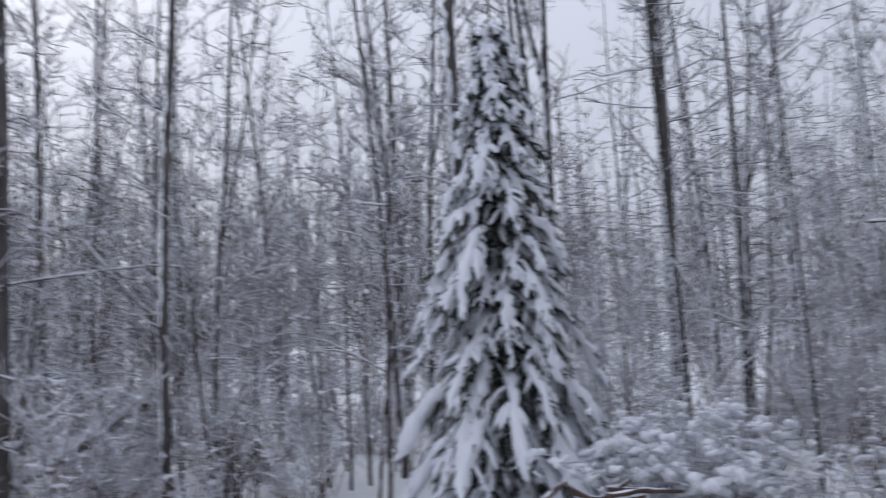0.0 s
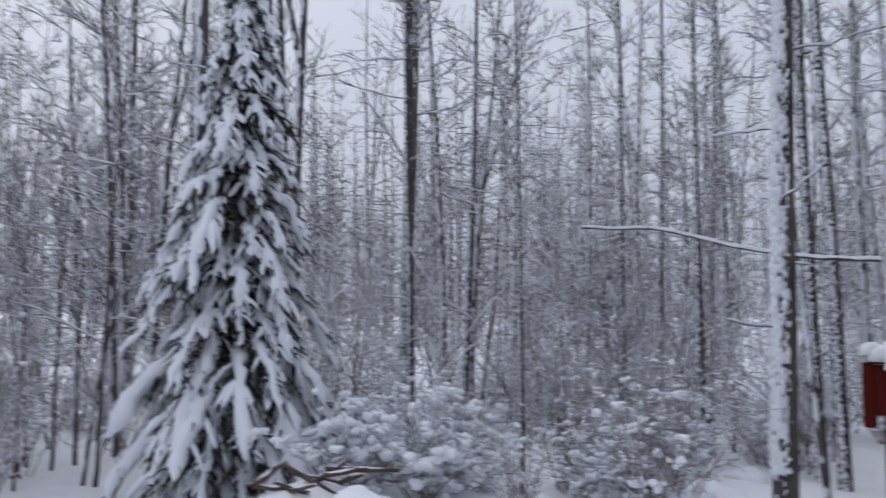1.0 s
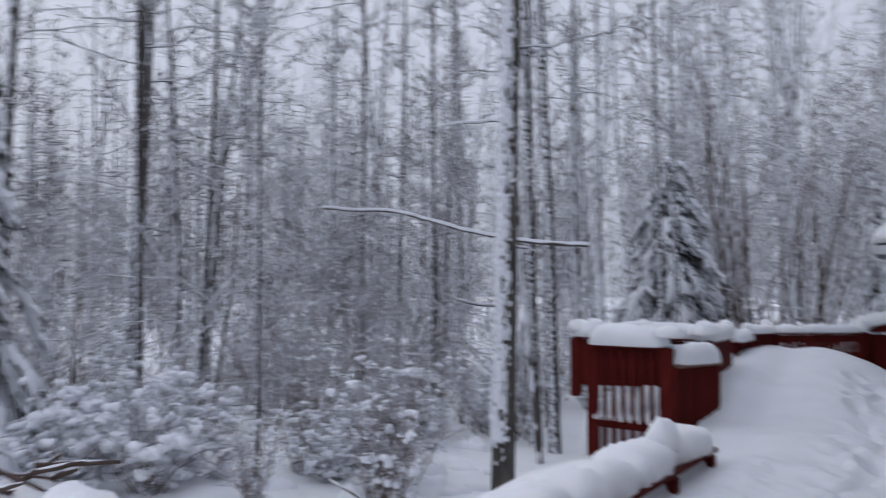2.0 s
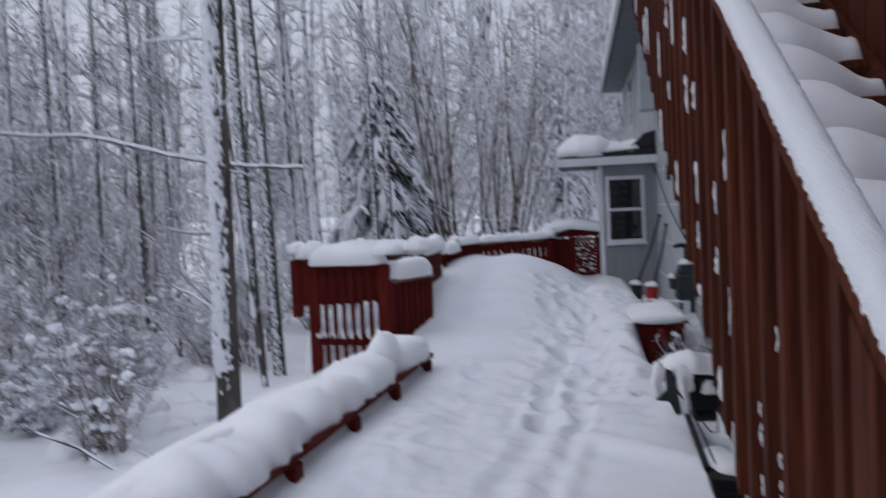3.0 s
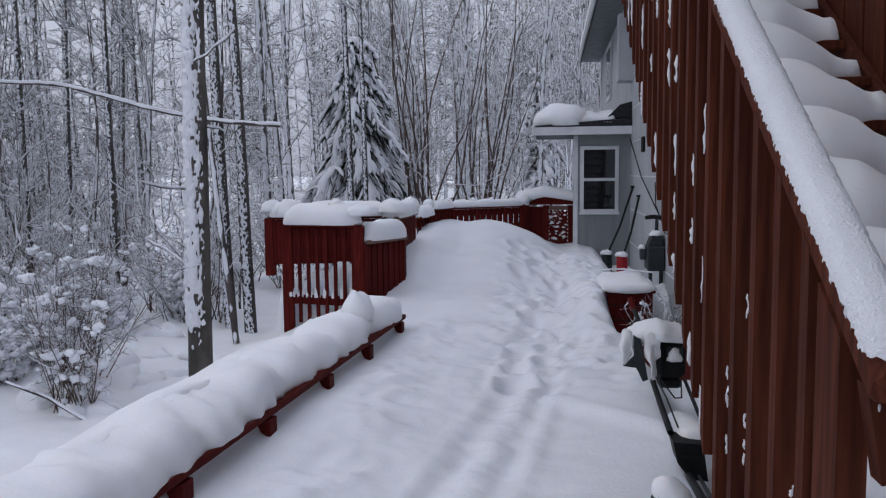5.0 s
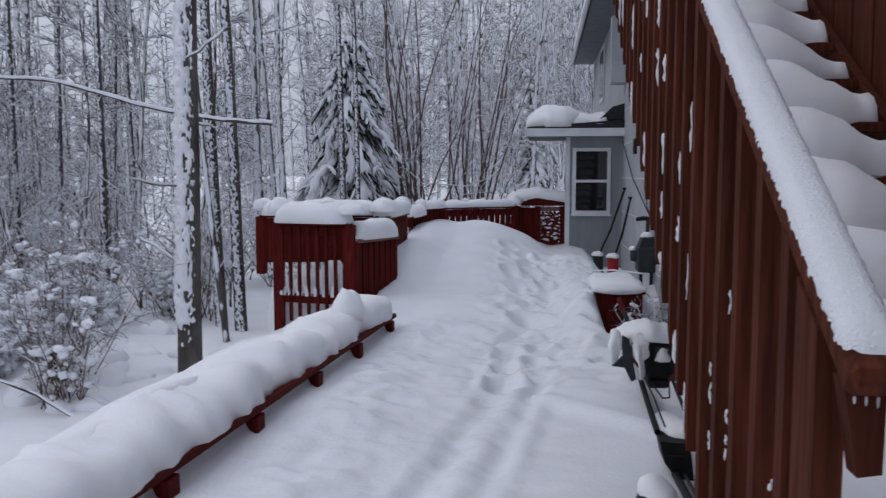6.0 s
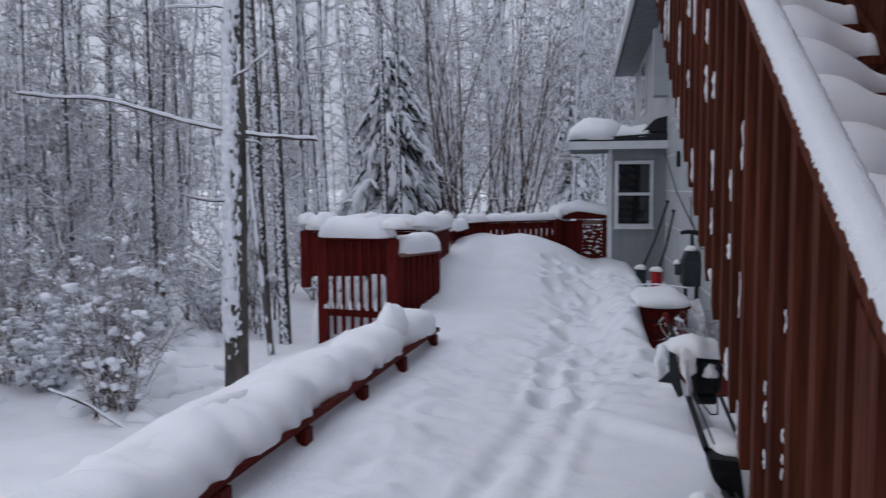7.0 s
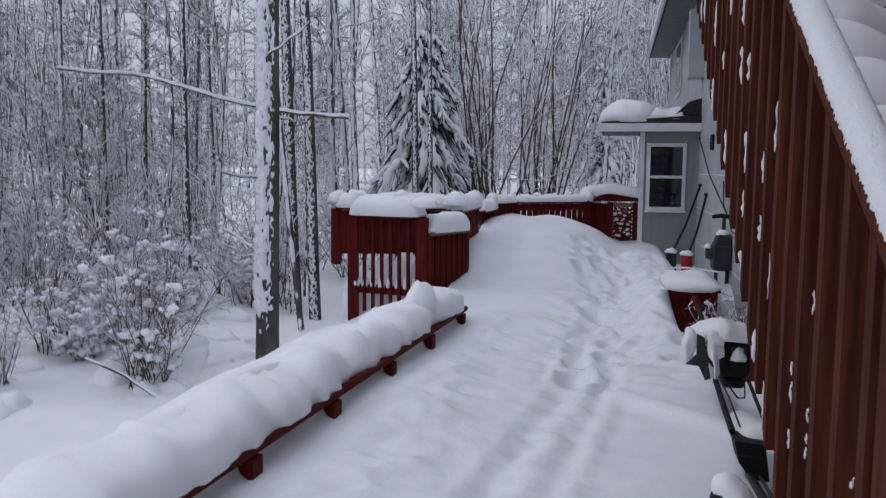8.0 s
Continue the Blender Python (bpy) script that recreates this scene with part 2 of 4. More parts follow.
# ground: one sheet of snow to the horizon
def ground_z(x, y):
    r = math.hypot(x, y)
    z = -0.34 - 0.25 * smooth(-5.0, -10.0, x)
    # bank against the deck edge
    bank = smooth(-3.15, -1.62, x) * smooth(7.3, 4.6, y)
    z += 0.80 * bank + 0.34 * smooth(-3.3, -2.2, x) * smooth(6.2, 7.6, y) * smooth(9.0, 7.8, y)
    z += 0.35 * smooth(14, 30, r) + 0.6 * smooth(30, 80, r)
    z += 0.05 * noise.noise(Vector((x * 0.9, y * 0.9, 0))) + 0.10 * noise.noise(Vector((x * 0.25, y * 0.25, 4)))
    z += 0.03 * noise.noise(Vector((x * 2.3, y * 2.3, 2))) + 0.012 * noise.noise(Vector((x * 6.1, y * 6.1, 2)))
    edge = -1.62 + 0.066 * max(0.0, min(y, 7.0) - 1.3)
    if x > edge - 0.3 and y < 14:
        z -= 0.75 * smooth(edge - 0.12, edge + 0.08, x)
    return z


def axis(lo, hi, near_lo, near_hi, step):
    far_lo = [near_lo - 0.3 * 1.22 ** k for k in range(40) if near_lo - 0.3 * 1.22 ** k > lo]
    far_hi = [near_hi + 0.3 * 1.22 ** k for k in range(40) if near_hi + 0.3 * 1.22 ** k < hi]
    n = int((near_hi - near_lo) / step)
    return [lo] + far_lo[::-1] + [near_lo + (near_hi - near_lo) * i / n for i in range(n + 1)] + far_hi + [hi]


def sheet(name, xs, ys, height, mat):
    verts = [(x, y, height(x, y)) for y in ys for x in xs]
    w = len(xs)
    faces = [(j * w + i, j * w + i + 1, (j + 1) * w + i + 1, (j + 1) * w + i) for j in range(len(ys) - 1) for i in range(w - 1)]
    me = bpy.data.meshes.new(name)
    me.from_pydata(verts, [], faces)
    me.materials.append(mat)
    me.polygons.foreach_set("use_smooth", [True] * len(me.polygons))
    return new(name, me)


tagged(sheet("ground", axis(-600, 600, -9, 1, 0.09), axis(-600, 600, -1, 14, 0.09), ground_z, SNOW),
       "deep fresh snow on the forest floor", "ground", kind="structure")

# deck and the trodden snow on it
tagged(part("deck", box(-1.30, 2.6, -3, 12.4, -0.14, -0.02), RED), "red stained timber deck under snow", "deck", kind="structure")

prints = []
walker = random.Random(12)
for k in range(25):
    fy = 9.9 - 0.21 * k
    fx = -0.12 - 0.10 * (fy - 5) / 5 + 0.10 * math.sin(fy * 1.1) + (0.12 if k % 2 else -0.12) + walker.uniform(-0.05, 0.05)
    if fy < 5:
        fx = -0.13 - 0.12 * (5.0 - fy) + (0.10 if k % 2 else -0.10) + walker.uniform(-0.03, 0.03)
    prints.append((fx, fy, walker.uniform(0.022, 0.042), walker.uniform(0.07, 0.10), walker.uniform(0.11, 0.17)))
for k in range(22):
    prints.append((walker.uniform(-0.15, 0.45), walker.uniform(5.3, 10.2), walker.uniform(0.012, 0.03), walker.uniform(0.08, 0.13), walker.uniform(0.10, 0.18)))


def deck_snow_z(x, y):
    z = 0.17 + 0.04 * noise.noise(Vector((x * 0.8, y * 0.6, 9))) + 0.012 * noise.noise(Vector((x * 3, y * 3, 1)))
    # smooth deep drift further along, stepped at its front
    z += (0.10 * smooth(6.7, 7.4, y) + 0.20 * smooth(7.9, 8.7, y) + 0.12 * smooth(9.0, 10.0, y)) * smooth(0.75, -0.95, x) + 0.05 * smooth(8.3, 8.9, y)
    z += 0.15 * math.exp(-((x + 0.62) / 0.66) ** 4 - ((y - 10.75) / 0.6) ** 2) + 0.13 * smooth(-1.05, -1.45, x) * smooth(7.6, 8.3, y)
    # thrown-up snow beside the house and along the low rail
    z += 0.13 * smooth(0.0, 0.4, x) * smooth(5.2, 7.4, y)
    z += 0.035 * smooth(-0.7, -0.95, x) * smooth(-1.24, -1.05, x) * (0.6 + 0.9 * noise.noise(Vector((0.5, y * 1.7, 3)))) * smooth(7.0, 6.4, y)
    z += 0.02 * smooth(-1.0, -1.22, x) * smooth(7.0, 6.4, y)
    rough = smooth(-0.75, -0.25, x) * smooth(10.6, 9.8, y) * smooth(4.3, 5.4, y)
    rough = max(rough, 0.75 * smooth(-1.3, -0.95, x) * smooth(-0.55, -0.9, x) * smooth(7.2, 6.2, y))
    z += rough * (0.044 * noise.noise(Vector((x * 4.5, y * 4.0, 3))) + 0.034 * noise.noise(Vector((x * 10, y * 9, 7))) + 0.012 * noise.noise(Vector((x * 22, y * 19, 7))))
    for fx, fy, depth, rx, ry in prints:
        if abs(y - fy) < 0.45 and abs(x - fx) < 0.35:
            q = ((x - fx) / rx) ** 2 + ((y - fy) / ry) ** 2
            z += -depth * math.exp(-q * q) + depth * 0.45 * math.exp(-(math.sqrt(q) - 1.45) ** 2 * 7)
    # the path is trodden down as a shallow trough
    tx = -0.12 - 0.02 * (y - 5) + 0.10 * math.sin(y * 1.1) if y > 5 else -0.13 - 0.12 * (5.0 - y)
    z -= 0.045 * math.exp(-((x - tx) / 0.30) ** 2) * smooth(10.6, 9.6, y)
    # two sledge ruts close by
    if y < 5.4:
        cx = -0.13 - 0.12 * (5.0 - y)
        f = smooth(5.4, 4.8, y)
        for o, w in ((-0.13, 0.06), (0.11, 0.055)):
            q = (x - cx - o + 0.02 * noise.noise(Vector((y * 3, o, 0)))) / w
            z += f * ((0.55 + 0.9 * noise.noise(Vector((o * 9, y * 5, 1)))) * (-0.030 * math.exp(-q * q)) + 0.010 * math.exp(-(abs(q) - 1.7) ** 2 * 2))
        z += f * (0.020 * noise.noise(Vector((x * 7, y * 6, 5))) + 0.012 * noise.noise(Vector((x * 17, y * 15, 8)))) * math.exp(-((x - cx) / 0.33) ** 2)
    # ridge across, with a shovelled flat before it
    e = y - (4.62 - 1.09 * (x + 0.06))
    flat = smooth(0.12, -0.05, e) * smooth(0.02, 0.14, x + 0.12 * (5 - y) + 0.02)
    z = z - 0.035 * flat + (0.035 * math.exp(-(e / 0.07) ** 2) if x > -0.08 else 0) * smooth(0.75, 0.5, x)
    # the snow ends in a soft bank where the stairs shelter the boards
    edge = 0.54 - 0.12 * smooth(5.2, 6.4, y) + 0.05 * noise.noise(Vector((2, y * 1.8, 0)))
    z -= (0.13 + 0.19 * smooth(5.2, 6.2, y)) * smooth(edge, edge + 0.14, x) * smooth(8.0, 7.2, y) * smooth(1.2, 2.0, y)
    z += 0.07 * math.exp(-((x - edge + 0.12) / 0.14) ** 2) * smooth(5.4, 6.4, y) * smooth(8.6, 7.6, y)
    z -= 0.24 * smooth(0.52, 0.8, x) * smooth(8.0, 9.0, y)
    z += 0.25 * smooth(0.8, 1.3, x) * smooth(1.6, 1.0, y)
    # snow lies up against the low rail
    rail_x = -1.54 + 0.066 * (y - 1.3)
    z -= 0.015 * smooth(rail_x + 0.34, rail_x + 0.10, x) * smooth(7.0, 6.4, y)
    # drift pressed up behind the low rail's posts
    z += 0.12 * smooth(rail_x + 0.03, rail_x - 0.05, x) * smooth(6.6, 6.2, y) * smooth(0.9, 1.4, y)
    return z


xs = [-1.6 + 4.2 * i / 150 for i in range(151)]
ys = [-3.0 + 15.3 * i / 480 for i in range(481)]
tagged(sheet("deck_snow", xs, ys, deck_snow_z, SNOW_TRODDEN_SHADED), "trampled snow with a line of footprints on the deck", "snow", kind="structure")


# low rail along the deck edge
def low_rail():
    e = empty("low_rail", (-1.3, 4.5, 0), "low red timber edge rail carrying a thick loaf of snow", "railing")
    a, b = Vector((-1.54, 1.3, 0.285)), Vector((-1.21, 6.32, 0.285))
    part("rail", beam(a, b, 0.09, 0.034), RED, e)
    for y in (2.0, 2.85, 3.66, 4.5, 5.32, 6.18):
        p = a.lerp(b, (y - a.y) / (b.y - a.y))
        part("post", box(p.x - 0.03, p.x + 0.055, p.y - 0.05, p.y + 0.05, -0.02, 0.26), RED, e)
    up = Vector((-0.168, 0, 0.02))
    part("snow_cap", heap([a + up, b + up + Vector((0, 0.06, 0))], 0.40, 0.165, 0.06, 0.03, 3, lumps=3.9, droop=0.03), SNOW, e, "thick rounded snow cap", smooth=True)
    part("snow_knob", mound(-1.36, 5.5, 0.42, 0.115, 0.11, 0.18, seed=4), SNOW, e, "round snow knob", smooth=True)
    return e


low_rail()


# picket railings
def railing(name, a, b, z0, z1, label, cap_w=0.14, snow=0.16, snow_w=0.26, pitch=0.105, low=0.36, posts=True, seed=1, capmat=None, half=0.025, knobs=(), ledge=0.0):
    a, b = Vector((*a, 0)), Vector((*b, 0))
    d = (b - a)
    L = d.length
    u = d.normalized()
    e = empty(name, ((a + b) / 2).to_tuple()[:2] + (z0,), label, "railing", "deck railings")
    ang = math.atan2(u.y, u.x)
    part("top_cap", beam(a + Vector((0, 0, z1 - 0.02)), b + Vector((0, 0, z1 - 0.02)), cap_w, 0.038), capmat or RED, e)
    part("top_rail", beam(a + Vector((0, 0, z1 - 0.09)), b + Vector((0, 0, z1 - 0.09)), 0.038, 0.089), RED, e)
    part("bottom_rail", beam(a + Vector((0, 0, z0 + low)), b + Vector((0, 0, z0 + low)), 0.038, 0.089), RED, e)
    n = max(2, int(L / pitch))
    me = None
    for i in range(n):
        s = (i + 0.5) / n
        p = a + d * s
        if me is None:
            me = mesh_from("picket", box(-half, half, -0.011, 0.011, z0 + 0.03, z1 - 0.05, 0.003))
        o = part("picket", me, RED, e)
        side = Vector((u.y, -u.x, 0)) * 0.032
        o.location = Vector(o.location) + p + side
        o.rotation_euler = (0, 0, ang)
    if posts:
        for p in (a, b):
            part("post", box(p.x - 0.045, p.x + 0.045, p.y - 0.045, p.y + 0.045, z0 - 0.1, z1 - 0.03), RED, e)
    if snow:
        part("snow_cap", heap([a + Vector((0, 0, z1)), b + Vector((0, 0, z1))], snow_w, snow, 0.03, 0.05, seed), SNOW, e, "thick snow cap", smooth=True)
    if ledge:
        up = Vector((0, 0, z0 + low + 0.04))
        for q in range(int(L / 0.09)):
            p0 = a + d * ((q + 0.12) * 0.09 / L) + up
            p1 = a + d * ((q + 0.88) * 0.09 / L) + up
            hh = ledge * (0.6 + 0.8 * ((q * 0.618) % 1.0))
            part("snow_strip", heap([p0, p1], 0.10, hh, 0.012, 0.015, seed + q, lumps=9), SNOW, e, smooth=True)
    for k, (s, r, h) in enumerate(knobs):
        p = a + d * s
        part("snow_knob", mound(p.x, p.y, z1 + snow * 0.45, r * 1.15, r * 1.15, h * 0.8 + 0.05, seed=seed + k), SNOW, e, "rounded knob of snow", smooth=True)
    return e


railing("stair_railing", (-2.54, 7.57), (-1.80, 7.43), -0.03, 0.96, "red picket railing panel with heavy snow on its cap", seed=2, snow=0.19, snow_w=0.36, pitch=0.086, half=0.017,
        low=0.25, ledge=0.11, knobs=((0.03, 0.10, 0.12), (0.7, 0.09, 0.11), (1.0, 0.12, 0.05)))
railing("stair_railing", (-1.78, 7.45), (-1.52, 8.05), 0.08, 0.80, "short red picket return with snow on its grey cap", cap_w=0.17, snow_w=0.25, snow=0.17, seed=3, capmat=GREYWOOD,
        pitch=0.09, half=0.036)
railing("stair_railing", (-1.64, 8.15), (-1.62, 9.25), 0.25, 0.98, "red picket railing running along the deck edge", cap_w=0.16, snow_w=0.25, snow=0.13, seed=5, capmat=GREYWOOD,
        pitch=0.09, half=0.036, knobs=((0.05, 0.12, 0.09), (0.97, 0.09, 0.08)))
railing("stair_railing", (-2.90, 8.10), (-1.70, 8.32), 0.48, 1.0, "red picket railing behind snowy side steps", seed=6, low=0.06, pitch=0.075, half=0.0374, snow=0.13,
        knobs=((0.02, 0.09, 0.07),))
railing("deck_fence", (-1.63, 9.65), (-1.60, 10.35), 0.25, 0.90, "open red picket fence with a snow strip", snow=0.12, snow_w=0.2, pitch=0.17, low=0.12, posts=False, seed=16)
railing("deck_fence", (-1.60, 10.42), (-1.39, 10.92), 0.3, 0.97, "red picket fence with snow along its cap", snow=0.09, seed=7, pitch=0.085, half=0.037, knobs=((0.05, 0.07, 0.03), (0.95, 0.06, 0.03)))
railing("deck_fence", (-1.37, 10.95), (-0.42, 11.6), 0.3, 0.97, "red picket fence with snow along its cap", snow=0.08, snow_w=0.2, pitch=0.085, half=0.034, seed=8,
        knobs=((0.3, 0.05, 0.04), (0.55, 0.04, 0.03), (1.0, 0.08, 0.06)))


# steps behind the railing, buried in snow
def side_steps():
    e = empty("side_steps", (-2.3, 8.2, 0), "snow-buried timber steps leading down from the deck", "steps")
    for i in range(4):
        x = -1.86 - 0.24 * i
        z = 0.02 - 0.13 * i
        part("tread", box(x - 0.13, x + 0.13, 7.66, 8.1, z - 0.04, z), RED, e)
        part("snow_cap", heap([(x, 7.62, z), (x, 8.15, z)], 0.30, 0.58 + 0.06 * i, 0.03, 0.05, 20 + i), SNOW, e, "deep snow on the tread", smooth=True)
    for y in (7.64, 8.12):
        part("stringer", beam((-1.74, y, 0.0), (-2.72, y, -0.5), 0.038, 0.2), RED, e)
    return e


side_steps()


# lattice gate with a peaked top at the far end
def peaked_gate():
    e = empty("lattice_gate", (0, 11.85, 0.3), "red framed lattice gate with a peaked head under snow", "gate")
    x0, x1, y, z0, z1 = -0.38, 0.26, 11.85, 0.34, 0.945
    for x in (x0, -0.1, x1):
        part("post", box(x - 0.045, x + 0.045, y - 0.045, y + 0.045, z0 - 0.2, z1), RED, e)
    part("panel", box(x0 + 0.045, -0.145, y - 0.012, y + 0.012, z0, z1 - 0.02), RED, e)
    part("head", prism([(x0 + 0.04, 0.955), (x1 + 0.05, 0.955), (x1 + 0.05, 1.01), (-0.12, 1.10), (x0 + 0.04, 0.985)], "y", y - 0.05, y + 0.05), RED, e)
    for i in range(-4, 9):
        for k in (1, -1):
            lo, hi = -0.055, x1 - 0.045
            c = lo + 0.055 * i
            p0, p1 = Vector((c, y + 0.008 * k, z0 + 0.03)), Vector((c + 0.5 * k, y + 0.008 * k, z0 + 0.53))
            if k < 0:
                p0, p1 = p0 + Vector((0.35, 0, 0)), p1 + Vector((0.35, 0, 0))
            dirv = p1 - p0
            ts = sorted(((lo - p0.x) / dirv.x, (hi - p0.x) / dirv.x))
            t0, t1 = max(0, ts[0]), min(1, ts[1])
            if t1 - t0 > 0.08:
                part("lath", beam(p0 + dirv * t0, p0 + dirv * t1, 0.036, 0.008, 0, (0, 1, 0)), RED, e)
    for i in range(26):
        fx, fz, fr = walker.uniform(-0.04, x1 - 0.06), walker.uniform(z0 + 0.05, z1 - 0.1), walker.uniform(0.010, 0.028)
        part("snow_fleck", mound(fx, y - 0.02, fz, fr * 1.3, 0.015, fr, 0.3, i, 8, 3), SNOW, e, smooth=True)
    part("rail", box(-0.055, x1 - 0.045, y - 0.03, y + 0.03, z1 - 0.07, z1 - 0.01), GREYWOOD, e)
    part("rail", box(-0.055, x1 - 0.045, y - 0.03, y + 0.03, z0, z0 + 0.04), GREYWOOD, e)
    part("snow_cap", heap([(x0 - 0.20, y, 0.985), (-0.12, y, 1.085), (x1 + 0.2, y, 1.0)], 0.34, 0.135, 0.02, 0.05, 9), SNOW, e, "smooth snow cap", smooth=True)
    return e


peaked_gate()


# outside staircase
SX0, SX1 = 0.335, 1.21
SLOPE = 0.632


def cap_z(y):
    return 1.277 + SLOPE * (y - 1.2)


def staircase():
    e = empty("staircase", (0.85, 3.2, 0), "red-brown timber outdoor staircase with snow on every tread", "staircase")
    y0, y1 = 0.975, 5.9
    part("handrail_cap", beam((0.369, y0, cap_z(y0) + 0.02), (0.369, y1, cap_z(y1) + 0.02), 0.066, 0.044, 0.010), BROWN, e, "weathered handrail cap")
    part("snow_cap", heap([(0.371, y0 + 0.012, cap_z(y0) + 0.040), (0.371, y1, cap_z(y1) + 0.040)], 0.069, 0.033, 0.0032, 0.006, 11, lumps=130), SNOW_GRAIN, e, "ragged strip of snow on the handrail", smooth=True)
    part("newel_post", prism([(1.08, -0.05), (1.17, -0.05), (1.17, cap_z(1.17)), (1.08, cap_z(1.08))], "x", SX0 - 0.002, SX0 + 0.036), BROWN, e)
    part("bracket", prism([(0.344, 1.155), (0.394, 1.155), (0.393, 1.04), (0.364, 1.035)], "y", 1.015, 1.05), BROWN, e)
    for i in range(3):
        drip = Tubes()
        x = 0.350 + 0.013 * i
        drip.add([Vector((x, 0.995, 1.140)), Vector((x, 0.995, 1.136)), Vector((x, 0.995, 1.131 - 0.002 * i))], [0.0012, 0.0018, 0.0007], 6)
        part("ice_drop", drip.mesh("ice_drop", SNOW), SNOW, e)
    # balusters, sawn at a slant below
    me = mesh_from("baluster", prism([(-0.019, 0.0), (0.019, 0.026), (0.019, -1.005), (-0.019, -1.045)], "x", SX0, SX0 + 0.038))
    for i in range(32):
        y = 1.236 + 0.152 * i
        if y > y1:
            break
        o = part("baluster", me, BROWN, e)
        o.location = Vector(o.location) + Vector((0, y, cap_z(y)))
        if i % 3 != 1:
            # snow caught at the side of the baluster
            for q in range(3 + i % 3):
                zz = cap_z(y) - walker.uniform(0.30, 1.02)
                lug = Tubes()
                ll = walker.uniform(0.015, 0.06) * (1.0 if i < 5 else 2.0 if i < 10 else 3.5)
                lug.add([Vector((SX0 - 0.002 + walker.uniform(-0.002, 0.002), y + 0.021, zz + ll * k / 6)) for k in range(7)], [0.001] + [walker.uniform(0.0008, 0.0034) * (1 if i < 6 else 2.2) for k in range(5)] + [0.001], 6)
                part("snow_streak", lug.mesh("snow_streak", SNOW), SNOW, e)
    for x in (SX0 + 0.07, SX1 - 0.02):
        part("stringer", beam((x, 1.0, cap_z(1.0) - 1.0), (x, y1, cap_z(y1) - 1.0), 0.038, 0.22), BROWN, e)
    for i in range(19):
        y = 0.80 + 0.28 * i
        z = 0.14 + 0.18 * i
        part("tread", box(SX0 + 0.09, SX1 - 0.04, y, y + 0.28, z - 0.038, z), BROWN, e)
        part("snow_pad", heap([(SX0 + 0.10, y + 0.12, z), (SX1 - 0.045, y + 0.13, z)], 0.38, 0.225, 0.022, 0.03, 30 + i, lumps=5, ends=0.035, tail=0.58 + 0.06 * math.sin(i * 2.3)), SNOW, e, "deep rounded snow on the tread", smooth=True)
    # close-boarded side against the house
    me2 = mesh_from("board", box(SX1, SX1 + 0.038, -0.051, 0.051, -1.95, 1.6, 0.004))
    for i in range(46):
        y = 0.92 + 0.112 * i
        o = part("board", me2, BROWN, e)
        o.location = Vector(o.location) + Vector((0.006 * (i % 2), y, cap_z(y)))
    return e


staircase()


# house wall continued beside the stairs, added to shade them
tagged(part("shade_wall_east", box(1.45, 1.6, -3.0, 6.3, -0.1, 5.2, 0), SIDING), "grey sided house wall continued beside the stairs to shade them", "wall", kind="structure")
# added out of view, darkens the baluster faces turned towards the camera
tagged(part("shade_wall_south", box(0.0, 8, -3.2, -3.0, -0.1, 3.6, 0), SIDING), "unseen grey sided wall added behind the camera to block light", "wall", kind="structure")


